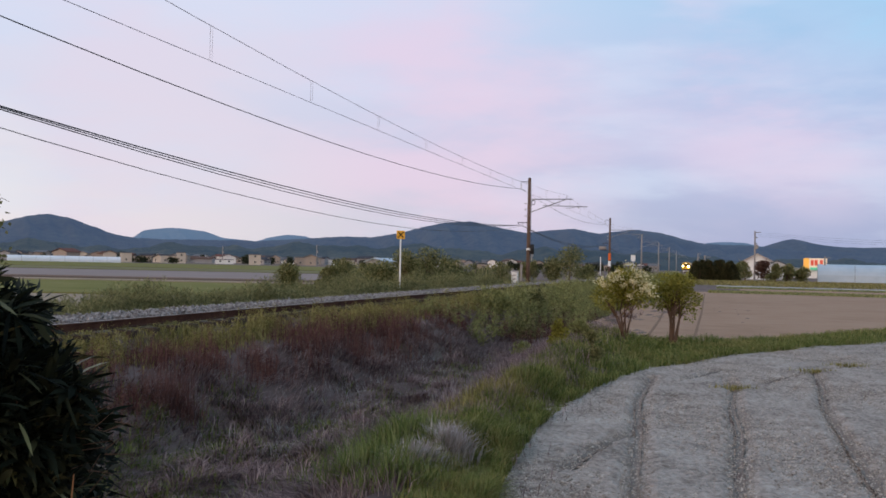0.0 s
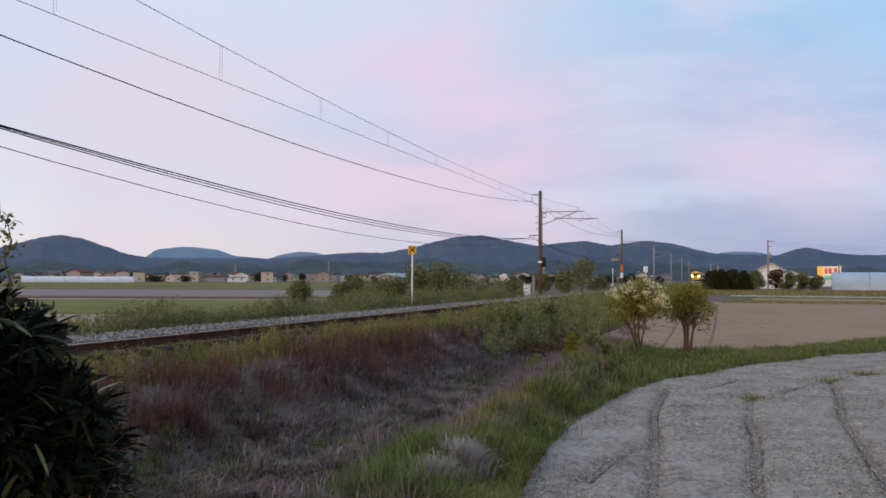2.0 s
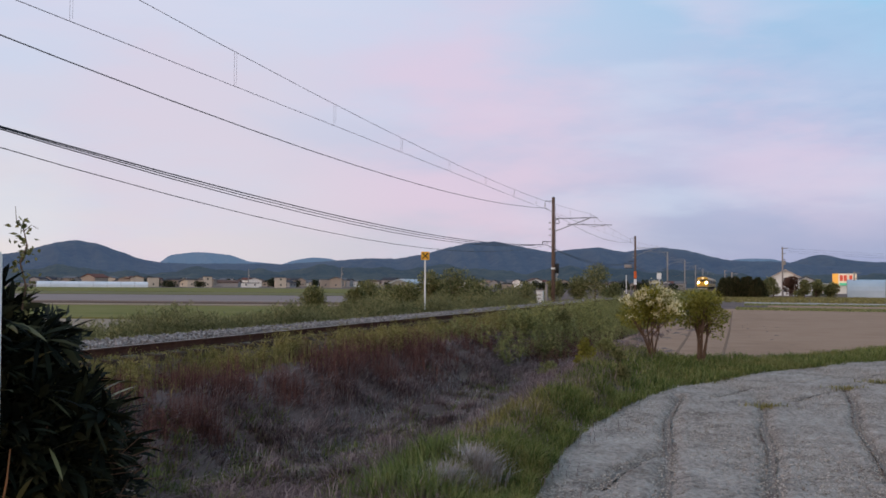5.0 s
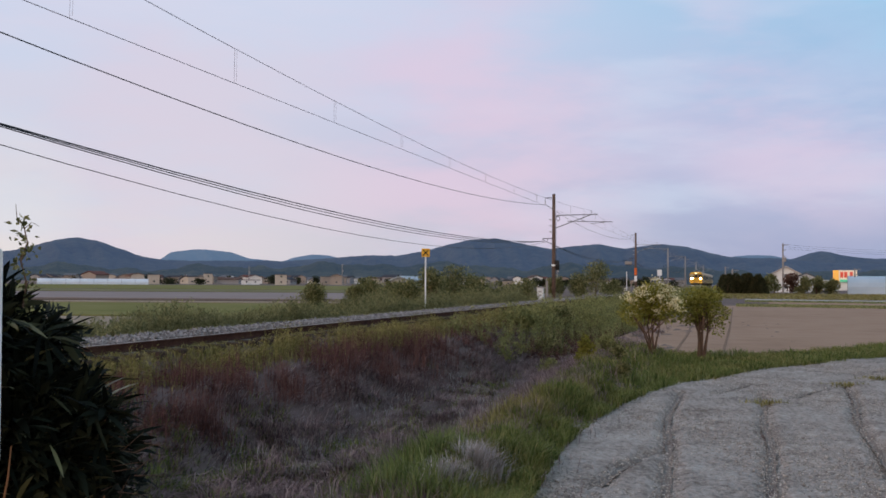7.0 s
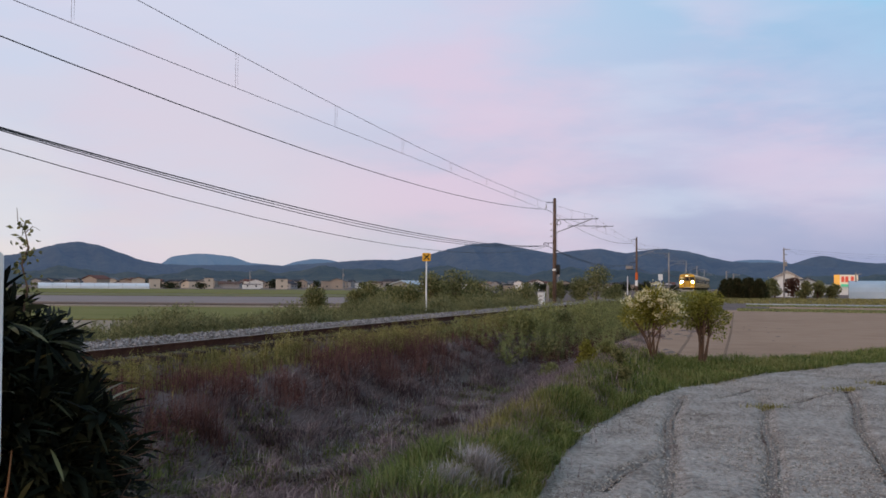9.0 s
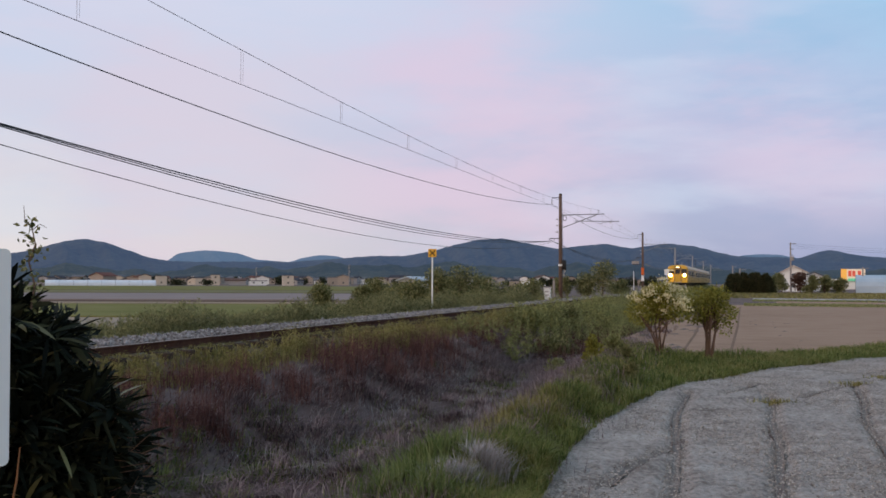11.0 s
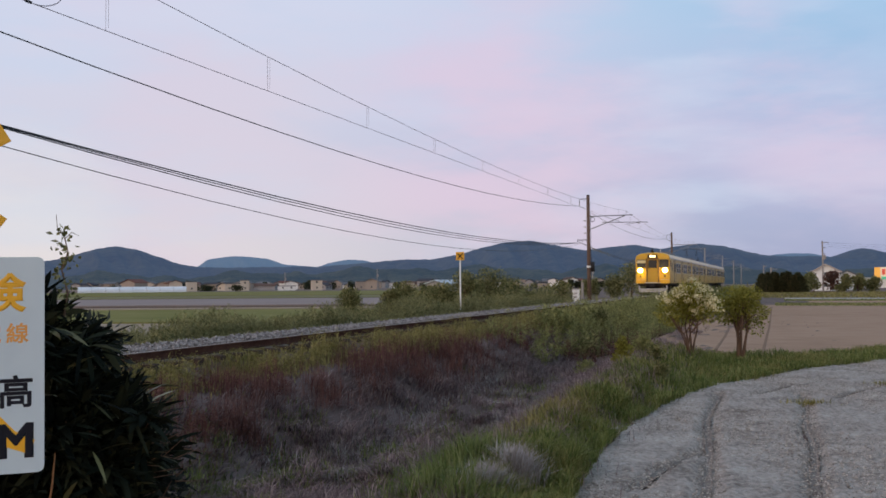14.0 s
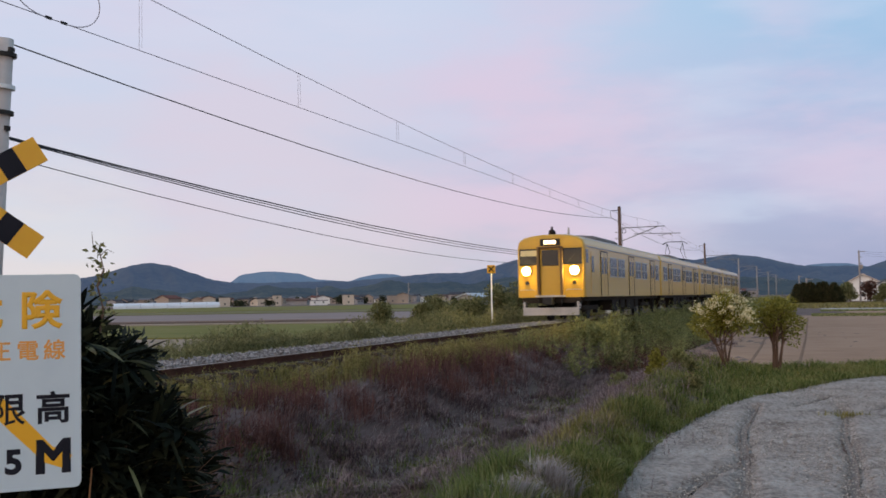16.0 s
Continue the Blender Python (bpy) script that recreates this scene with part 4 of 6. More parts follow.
def scatter(n, o0, o1, s0, s1, power=1.0, clump=0.0, rng=G):
    """Points in the track's frame, thinning with distance, drawn together into clumps."""
    u = rng.uniform(0, 1, n) ** power
    s, o = s0 + (s1 - s0) * u, rng.uniform(o0, o1, n)
    if clump:
        cs, co = s0 + (s1 - s0) * rng.uniform(0, 1, n // 40 + 1) ** power, rng.uniform(o0, o1, n // 40 + 1)
        k = rng.integers(0, len(cs), n)
        m = rng.uniform(0, 1, n) < clump
        s = np.where(m, cs[k] + rng.normal(0, 0.16, n), s)
        o = np.where(m, co[k] + rng.normal(0, 0.16, n), o)
    x, y = to_world(o, s)
    return x, y


def leaf_mesh(name, c, d, length, width, mat, rng=G):
    """Folded leaves: two triangles each, from points c along directions d."""
    n = len(c)
    d = d / np.linalg.norm(d, axis=1, keepdims=True)
    r = rng.normal(0, 1, (n, 3))
    q = np.cross(d, r)
    q /= np.linalg.norm(q, axis=1, keepdims=True) + 1e-9
    nn = np.cross(q, d)
    L, W = np.asarray(length)[:, None], np.asarray(width)[:, None]
    m = c + d * L * 0.45
    V = np.stack([c, m - q * W / 2 + nn * W * 0.15, c + d * L - nn * W * 0.2, m + q * W / 2 + nn * W * 0.15], 1).reshape(-1, 3)
    k = np.arange(n)[:, None] * 4
    F = np.concatenate([k + [0, 1, 2], k + [0, 2, 3]], 1).reshape(-1, 3)
    return big_mesh(name, V, F, mat)


def cloud(blobs, n, rng, shell=0.55):
    """Points and outward directions in a set of ellipsoids (x, y, z, rx, ry, rz), thickest near their skins."""
    b = np.array(blobs, float)
    vol = b[:, 3] * b[:, 4] * b[:, 5]
    k = rng.choice(len(b), n, p=vol / vol.sum())
    d = rng.normal(0, 1, (n, 3))
    d /= np.linalg.norm(d, axis=1, keepdims=True)
    rad = shell + (1 - shell) * rng.uniform(0, 1, n) ** 0.6
    rad = np.where(rng.uniform(0, 1, n) < 0.2, rng.uniform(0.1, 1, n), rad) * rng.normal(1, 0.09, n)
    p = b[k, :3] + d * b[k, 3:] * rad[:, None]
    return p, d


def crown_blobs(rng, h0, h1, w, count):
    out = []
    for _ in range(count):
        t = rng.uniform(0, 1)
        rr = w / 2 * (0.55 + 0.45 * math.sin(math.pi * min(1, t + 0.2)))
        a, q = rng.uniform(0, 2 * math.pi), math.sqrt(rng.uniform(0, 1)) * rr * 0.75
        size = w * rng.uniform(0.13, 0.24)
        out.append((q * math.cos(a), q * math.sin(a), h0 + (h1 - h0) * (0.12 + 0.76 * t), size, size, size * rng.uniform(0.7, 1.0)))
    return out


def woody(name, label, x, y, z, h, w, mat, leaves, leaf=(0.10, 0.045), stems=3, clear=0.15, blobs=14, seed=1, category="shrub", group="", stem_r=0.05, bark="bark", lift=0.25):
    """A shrub or small tree: tapered stems with limbs, and a crown of many leaves in uneven clumps."""
    rng = np.random.default_rng(seed)
    rr = random.Random(seed)
    root = thing(name, label, category, group, at=pose(x, y, z))
    bl = crown_blobs(rng, h * clear, h, w, blobs)
    for i in range(stems):
        tgt = Vector(bl[i % len(bl)][:3])
        foot = Vector((rr.uniform(-1, 1) * stem_r * stems * 0.4, rr.uniform(-1, 1) * stem_r * stems * 0.4, -0.1))
        mid = foot.lerp(tgt, 0.45) + Vector((rr.uniform(-0.08, 0.08) * w, rr.uniform(-0.08, 0.08) * w, h * 0.08))
        stem = part("stem", Shape().tube([foot, foot.lerp(mid, 0.5) + Vector((0, 0, 0.03 * h)), mid, tgt], stem_r, 7, stem_r * 0.3), MAT[bark], root, smooth=True)
        for b in bl[i::stems][:5]:
            part("limb", Shape().tube([mid, mid.lerp(Vector(b[:3]), 0.5) + Vector((0, 0, 0.04 * h)), b[:3]], stem_r * 0.45, 5, stem_r * 0.12), MAT[bark], stem)
    p, d = cloud(bl, leaves, rng)
    d = d + rng.normal(0, 0.6, d.shape) + np.array([0, 0, lift])
    L = rng.uniform(0.6, 1.3, leaves)
    crown = part("crown", leaf_mesh("crown", p, d, leaf[0] * L, leaf[1] * L, mat, rng), None, root, "uneven leafy crown")
    tagged(crown, kind="stuff")
    return root, bl, rng


def blotch(x, y, scale, seed=0.0):
    """Smooth patchiness from 0 to 1."""
    a = np.sin(x * scale + seed) * np.sin(y * scale * 0.9 - seed * 1.7) + 0.6 * np.sin((x + y) * scale * 1.7 + seed * 2.3) * np.sin((x - y) * scale * 1.5 + seed)
    return np.clip(0.5 + 0.42 * a, 0, 1)


# grass and dry stems on the bank below the track
def bank_plants():
    # yellow-green grass at the edge of the ballast
    n = 46000
    s = 9 + G.uniform(0, 1, n) ** 1.5 * 62
    o = G.normal(-8.95, 0.33, n).clip(-9.52, -7.6)
    x, y = to_world(o, s)
    z = np.maximum(ground_z(o, s), np.interp(o, [-9.6, -9.35, -9.1, -8.7], [-0.17, -0.19, -0.30, -0.60]))
    m = blotch(x, y, 1.6, 2.0)
    grass("verge_grass", "yellow-green grass along the ballast edge", x, y, G.uniform(0.07, 0.27, n) * (0.35 + 1.0 * m) * np.interp(o, [-9.5, -9.2, -8.9, -8.5], [0.45, 0.65, 0.85, 1.0]), G.uniform(0.008, 0.02, n), G.uniform(0.3, 1.7, n), OLIVE, z=z)
    # tall dry russet stems on the upper slope, thickest in one stretch
    n = 16000
    s = np.concatenate([G.normal(21.0, 2.6, n // 3), 9.0 + G.uniform(0, 1, n - n // 3) ** 1.2 * 24])
    o = G.normal(-7.75, 0.42, len(s)).clip(-8.6, -6.5)
    x, y = to_world(o, s)
    keep = blotch(x, y, 2.4, 1.0) * np.interp(s, [10, 17, 23, 27], [0.7, 1.0, 0.9, 0.2]) > G.uniform(0.12, 0.85, len(s))
    x, y, s = x[keep], y[keep], s[keep]
    grass("dry_stems", "tall dry reddish-brown weed stems on the bank", x, y, G.uniform(0.12, 0.58, len(s)) * np.where(np.abs(s - 21) < 4, 1.1, 0.75), G.uniform(0.006, 0.014, len(s)), G.uniform(0.08, 0.9, len(s)), RUSSET, category="weeds")
    n = 700
    x, y = -3.4 + G.normal(0, 0.17, n), 13.2 + G.normal(0, 0.2, n)
    grass("dry_clump", "reddish-brown dead clump standing on the bank", x, y, G.uniform(0.15, 0.58, n), G.uniform(0.006, 0.013, n), G.uniform(0.1, 1.3, n), RUSSET, category="weeds")
    # flattened dead straw over the slope and the ditch, combed downhill in swathes
    down = math.atan2(-UX, UY)
    for name, label, n, mat, seed, share in (("dead_straw", "flattened grey-brown dead grass in the ditch", 66000, STRAW, 4.0, 0.0), ("greyed_straw", "greyed swathes of dead grass laid down the slope", 34000, MAUVE, 6.5, 0.52)):
        x, y = scatter(n, -8.1, -3.3, 6, 48, 1.6, 0.25)
        o, q = to_track(x, y)
        m = blotch(x, y, 1.9, seed) * 0.6 + blotch(x, y, 5.3, seed + 1) * 0.4
        keep = m > share + G.uniform(-0.12, 0.12, n)
        x, y, m, o = x[keep], y[keep], m[keep], o[keep]
        k = len(x)
        turn = down + 2.6 * (blotch(x, y, 1.1, seed + 3) - 0.5) + G.normal(0, 0.45, k) + np.where(o > -5.4, np.pi, 0)
        ob = new(name, blade_mesh(name, x, y, surface(x, y), G.uniform(0.05, 0.19, k) * (0.5 + 1.0 * m), G.uniform(0.010, 0.026, k), G.uniform(1.2, 3.4, k), mat, turn))
        tagged(ob, label, "grass", kind="stuff")
    # paler dead grass at the foot of the thicket, farther along
    n = 9000
    x, y = scatter(n, -7.9, -5.0, 24, 48, 1.2, 0.5)
    turn = down + 2.0 * (blotch(x, y, 1.3, 8.0) - 0.5) + G.normal(0, 0.5, n)
    tagged(new("pale_swathes", blade_mesh("pale_swathes", x, y, surface(x, y), G.uniform(0.10, 0.32, n), G.uniform(0.014, 0.032, n), G.uniform(0.6, 2.4, n), MAUVE, turn)), "paler dead grass below the green thicket", "grass", kind="stuff")
    # green patches in the bottom of the ditch
    for co, cs, ro, rs, n in ((-6.75, 9.4, 0.55, 1.3, 5200), (-5.7, 13.2, 0.35, 1.0, 1500), (-5.6, 17.0, 0.3, 1.5, 1300), (-6.1, 11.2, 0.4, 0.9, 1500), (-5.9, 22.0, 0.3, 1.8, 1200)):
        x, y = to_world(co + G.normal(0, ro, n), cs + G.normal(0, rs, n))
        keep = blotch(x, y, 3.1, 1.3) > G.uniform(0.1, 0.6, n)
        x, y = x[keep], y[keep]
        grass("green_patch", "patch of fresh green grass among dead straw", x, y, G.uniform(0.06, 0.24, len(x)), G.uniform(0.010, 0.022, len(x)), G.uniform(0.3, 1.6, len(x)), GREEN)
    n = 3000
    x, y = scatter(n, -6.9, -5.0, 11, 24, 1.2, 0.92)
    grass("bleached_straw", "bleached tufts of dead grass in the ditch", x, y, G.uniform(0.08, 0.26, n), G.uniform(0.007, 0.014, n), G.uniform(0.5, 1.8, n), PALE)
    # mounds of combed-over dead grass
    k = 170
    cs, co = 9 + G.uniform(0, 1, k) ** 1.2 * 30, G.uniform(-7.6, -4.4, k)
    per = 110
    s, o = np.repeat(cs, per) + G.normal(0, 0.20, k * per), np.repeat(co, per) + G.normal(0, 0.14, k * per)
    x, y = to_world(o, s)
    z = surface(x, y)
    hd = np.repeat(G.uniform(0, 2 * np.pi, k), per) + G.normal(0, 0.6, k * per)
    ob = new("straw_mounds", blade_mesh("straw_mounds", x, y, z, G.uniform(0.10, 0.36, k * per), G.uniform(0.009, 0.020, k * per), G.uniform(0.7, 2.4, k * per), STRAW, hd))
    tagged(ob, "combed-over mounds of dead grass on the slope", "grass", kind="stuff")
    # green growth low in the ditch
    n = 26000
    x, y = scatter(n, -7.4, -4.4, 6, 36, 1.8, 0.4)
    o, s = to_track(x, y)
    keep = blotch(x, y, 1.3, 5.5) * np.interp(s, [8, 13, 20, 36], [1.25, 0.9, 0.6, 0.6]) > G.uniform(0.45, 1.0, n)
    x, y = x[keep], y[keep]
    k = len(x)
    grass("ditch_grass", "patches of dark green grass in the ditch", x, y, G.uniform(0.06, 0.26, k), G.uniform(0.010, 0.022, k), G.uniform(0.3, 1.4, k), GREEN)
    # the green bank between ditch and field
    n = 90000
    u = G.uniform(0, 1, n) ** 1.5
    y = 7.6 + u * 22.9
    right = edge_x(y)
    left = np.interp(y, [8, 10, 12, 24], [-2.5, -3.1, -3.4, -3.75]) / UY + y * UX / UY
    x = left + (right + 0.05 - left) * G.uniform(0, 1, n) ** 0.8
    x = np.minimum(x, right + 0.07 * G.normal(0, 1, n))
    m = blotch(x, y, 2.2, 3.0)
    keep = (x > left - 0.2) & (np.minimum(1, (x - left) / 1.1) + 0.55 * m > G.uniform(0.1, 0.95, n))
    x, y, m, left = x[keep], y[keep], m[keep], left[keep]
    k = len(x)
    tall = 0.35 + 1.0 * m ** 1.5 + 0.5 * ((x - left) < 1.0)
    zz = np.maximum(surface(x, y), np.where(x > edge_x(y) - 0.62, FIELD_Z, -9))
    dry = blotch(x, y, 1.5, 9.0) * (1.15 - 0.35 * (x - left)) > G.uniform(0.35, 1.1, k)
    hh = G.uniform(0.08, 0.27, k) * tall
    q = dry.sum()
    grass("bank_yellow_grass", "yellowing grass mixed into the low bank", x[dry], y[dry], hh[dry], G.uniform(0.008, 0.018, q), G.uniform(0.2, 1.4, q), OLIVE, z=zz[dry])
    x, y, zz, hh, k = x[~dry], y[~dry], zz[~dry], hh[~dry], k - q
    grass("bank_grass", "lush green grass on the low bank by the field", x, y, hh, G.uniform(0.008, 0.02, k), G.uniform(0.2, 1.4, k), GREEN, z=zz)
    n = 30000
    y = 8 + G.uniform(0, 1, n) * 23
    x = np.interp(y, [8, 14, 24], [-3.45, -3.7, -4.0]) / UY + y * UX / UY + G.normal(0.35, 0.6, n)
    keep = blotch(x, y, 1.8, 7.0) > G.uniform(0.1, 0.7, n)
    x, y = x[keep], y[keep]
    n = len(x)
    grass("bank_dead_grass", "dry reddish grass on the ditch side of the bank", x, y, G.uniform(0.12, 0.36, n), G.uniform(0.006, 0.014, n), G.uniform(0.2, 1.4, n), STRAW)
    # long-bladed tufts
    for cx, cy, r, q, h, mat, label in ((-0.55, 9.4, 0.35, 700, 0.60, FRESH, "long-bladed green grass tuft"), (-0.3, 10.6, 0.3, 600, 0.55, FRESH, "long-bladed green grass tuft"), (0.05, 10.9, 0.28, 500, 0.50, FRESH, "long-bladed green grass tuft"), (-0.1, 8.6, 0.35, 500, 0.40, FRESH, "long-bladed green grass tuft"), (1.1, 14.6, 0.35, 400, 0.45, OLIVE, "yellowing grass tuft"), (0.55, 13.2, 0.35, 350, 0.42, OLIVE, "yellowing grass tuft"), (0.42, 10.1, 0.17, 900, 0.42, PALE, "bleached dead grass tuft"), (0.06, 9.15, 0.19, 1000, 0.36, PALE, "bleached dead grass tuft"), (1.0, 16.6, 0.3, 260, 0.35, PALE, "bleached dead grass tuft")):
        x, y = cx + G.normal(0, r * 0.6, q), cy + G.normal(0, r * 0.6, q)
        ob = grass("grass_tuft", label, x, y, G.uniform(0.5, 1.1, q) * h, G.uniform(0.009, 0.02, q), G.uniform(0.2, 1.2, q), mat)


bank_plants()


def levee():
    """The grassy strip between the two fields."""
    n = 34000
    t = G.uniform(0, 1, n)
    ax = np.interp(t, [0, 0.15, 0.3, 0.5, 0.7, 1], [3.6, 5.3, 7.2, 9.5, 13.7, 30])
    ay = np.interp(t, [0, 0.15, 0.3, 0.5, 0.7, 1], [18.0, 20.8, 23.0, 25.4, 28.7, 38])
    bx = np.interp(t, [0, 0.15, 0.3, 0.5, 0.7, 1], [4.0, 6.8, 8.9, 11.3, 16.6, 34])
    by = np.interp(t, [0, 0.15, 0.3, 0.5, 0.7, 1], [32.0, 29.8, 28.4, 30.1, 34.9, 50])
    u = G.uniform(-0.02, 1.0, n)
    x, y = ax + (bx - ax) * u, ay + (by - ay) * u
    grass("levee_grass", "green grass strip between the two fields", x, y, G.uniform(0.10, 0.34, n) * (0.45 + 0.95 * blotch(x, y, 1.7, 6.0)), G.uniform(0.012, 0.03, n), G.uniform(0.2, 1.3, n), GREEN)
    keep = blotch(x, y, 0.9, 2.5) > G.uniform(0.35, 1.0, n)
    k = int(keep.sum())
    grass("levee_dry_grass", "yellowing blades in the strip between the fields", x[keep] + G.normal(0, 0.1, k), y[keep] + G.normal(0, 0.1, k), G.uniform(0.08, 0.32, k), G.uniform(0.010, 0.022, k), G.uniform(0.2, 1.3, k), OLIVE)
    # tufts out in the tilled field
    for cx, cy, q in ((6.05, 17.4, 160), (8.9, 20.6, 160), (10.3, 22.0, 220)):
        x, y = cx + G.normal(0, 0.22, q), cy + G.normal(0, 0.10, q)
        grass("field_weed", "small green weed tuft in the tilled field", x, y, G.uniform(0.04, 0.16, q), G.uniform(0.01, 0.025, q), G.uniform(0.3, 1.4, q), OLIVE, z=np.full(q, FIELD_Z))
    # banks between the farther fields
    for a0, a1, r0, r1, q, label in ((17.5, 34, 94, 104, 9000, "grassy balk between the far fields"), (18, 34, 118, 128, 6000, "grassy balk before the farm track"), (15, 34, 140, 215, 16000, "rough grass beyond the farm track")):
        az, r = G.uniform(a0, a1, q), G.uniform(r0, r1, q)
        grass("far_balk", label, r * np.sin(np.radians(az)), r * np.cos(np.radians(az)), G.uniform(0.06, 0.22, q) * (2.0 if q > 9000 else 1.0), G.uniform(0.05, 0.14, q), G.uniform(0.2, 1, q), OLIVE if q > 9000 else WEED, z=np.full(q, FIELD_Z))


levee()


def weeds(name, label, x, y, h, mat, per, leaf, rng, up=0.3, slim=0.3):
    """Tall leafy weeds: a stem and leaves all the way up."""
    z = surface(x, y)
    n = len(x)
    lean = rng.normal(0, 0.12, (n, 2))
    ob = new(name, blade_mesh(name, x, y, z, h, np.full(n, 0.016), np.abs(lean[:, 0]), mat))
    t = rng.uniform(0.12, 1.0, (n, per))
    a = rng.uniform(0, 2 * np.pi, (n, per))
    c = np.stack([x[:, None] + lean[:, :1] * t * h[:, None] + rng.normal(0, 0.02, t.shape), y[:, None] + lean[:, 1:] * t * h[:, None] + rng.normal(0, 0.02, t.shape), z[:, None] + t * h[:, None]], -1).reshape(-1, 3)
    d = np.stack([np.cos(a), np.sin(a), rng.uniform(up - 0.6, up + 0.6, a.shape)], -1).reshape(-1, 3)
    L = (leaf * rng.uniform(0.6, 1.3, (n, per)) * (1.15 - 0.5 * t)).ravel()
    foliage = part("foliage", leaf_mesh("foliage", c, d, L, L * slim, mat, rng), None, ob)
    tagged(foliage, kind="stuff")
    return tagged(ob, label, "weeds", kind="stuff")


def thickets():
    rng = np.random.default_rng(31)
    # the green thicket on the near slope, farther along
    n = 2600
    s = 27 + rng.uniform(0, 1, n) ** 1.25 * 60
    o = rng.uniform(-8.7, -5.0, n)
    keep = (o < -6.6) | (s > 36)
    keep &= ~((s < 34) & (rng.uniform(0, 1, n) < 0.5))
    x, y = to_world(o[keep], s[keep])
    h = rng.uniform(0.5, 1.15, keep.sum()) * (0.6 + 0.65 * blotch(x, y, 1.1, 2.0)) * np.interp(s[keep], [27, 33, 45, 90], [0.55, 0.9, 1.0, 1.05])
    weeds("weed_thicket", "dense thicket of tall green weeds on the bank", x, y, h, WEED, 30, 0.15, rng, 0.8, 0.2)
    n = 500
    s, o = rng.uniform(29, 45, n), rng.uniform(-6.8, -5.0, n)
    x, y = to_world(o, s)
    weeds("dry_thicket", "dry reddish weeds at the foot of the thicket", x, y, rng.uniform(0.3, 0.75, n), REDLEAF, 16, 0.11, rng)
    n = 2200
    s, o = rng.uniform(80, 230, n), rng.uniform(-8.8, -5.2, n)
    x, y = to_world(o, s)
    weeds("far_thicket", "green weeds along the line farther off", x, y, rng.uniform(0.6, 1.3, n), WEED, 14, 0.30, rng)
    # a taller yellow-green clump by the rail
    n = 260
    s, o = rng.normal(21.5, 1.2, n), rng.normal(-8.35, 0.2, n)
    x, y = to_world(o, s)
    weeds("goldenrod", "yellow-green weeds standing by the near rail", x, y, rng.uniform(0.3, 0.6, n), OLIVE, 22, 0.09, rng)
    n = 260
    s, o = rng.normal(33, 3.0, n), rng.normal(-8.4, 0.25, n)
    x, y = to_world(o, s)
    weeds("goldenrod", "yellow-green weeds standing by the near rail", x, y, rng.uniform(0.35, 0.7, n), OLIVE, 22, 0.10, rng)
    # leafy yellow-green weeds in clumps along the ballast
    n = 1500
    k = rng.integers(0, 46, n)
    cs, co = 9.5 + rng.uniform(0, 1, 46) ** 1.2 * 34, rng.uniform(-9.25, -8.55, 46)
    x, y = to_world(co[k] + rng.normal(0, 0.12, n), cs[k] + rng.normal(0, 0.28, n))
    weeds("verge_weeds", "clumps of yellow-green weeds along the ballast", x, y, rng.uniform(0.25, 0.62, n) * (0.6 + 0.5 * (k % 3) / 2), OLIVE, 20, 0.07, rng, 0.6, 0.28)
    n = 1300
    k = rng.integers(0, 60, n)
    cs, co = 9.0 + rng.uniform(0, 1, 60) ** 1.1 * 24, rng.uniform(-8.5, -7.3, 60)
    x, y = to_world(co[k] + rng.normal(0, 0.14, n), cs[k] + rng.normal(0, 0.25, n))
    weeds("russet_weeds", "dry russet weed heads on the upper slope", x, y, rng.uniform(0.15, 0.5, n), RUSSET, 18, 0.055, rng, 0.7, 0.25)
    # rounded leafy shrubs in the thicket
    for k in range(15):
        s, o = 31 + 2.7 * k + rng.uniform(-1, 1), rng.uniform(-8.0, -5.9)
        x, y = to_world(o, s)
        woody("thicket_shrub", "rounded green shrub in the bank thicket", x, y, float(surface(x, y)), rng.uniform(0.75, 1.25), rng.uniform(1.3, 2.3), WEED if k % 3 else SHRUB, 2000, (0.12, 0.045), 4, 0.05, 16, 200 + k, group="shrubs in the thicket", stem_r=0.02)
    # tall grass beyond the track
    n = 7500
    s = 12 + rng.uniform(0, 1, n) ** 1.2 * 46
    o = rng.uniform(-15.2, -12.2, n)
    x, y = to_world(o, s)
    weeds("far_side_weeds", "tall grass and weeds beyond the track", x, y, rng.uniform(0.5, 1.15, n) * (0.4 + 0.65 * blotch(x, y, 0.8, 1.0)) * np.interp(s, [12, 22, 35], [0.6, 0.85, 1.0]) * 1.2, FARWEED, 36, 0.16, rng, 1.1, 0.2)
    n = 9000
    s = 10 + rng.uniform(0, 1, n) ** 1.4 * 50
    o = rng.uniform(-12.4, -11.25, n)
    x, y = to_world(o, s)
    grass("ballast_grass", "short dull grass on the far ballast shoulder", x, y, rng.uniform(0.08, 0.34, n), rng.uniform(0.010, 0.024, n), rng.uniform(0.2, 1.2, n), FARWEED, z=np.interp(o, [-12.3, -11.3], [-0.60, -0.14]))
    n = 16000
    s = 10 + rng.uniform(0, 1, n) ** 1.3 * 66
    o = rng.uniform(-16.5, -12.5, n)
    x, y = to_world(o, s)
    grass("far_side_grass", "olive grass beyond the track", x, y, rng.uniform(0.25, 0.75, n), rng.uniform(0.012, 0.03, n), rng.uniform(0.1, 0.7, n), FARWEED)


thickets()


def place(az, r):
    x, y = polar(az, r)
    return x, y, float(surface(x, y))


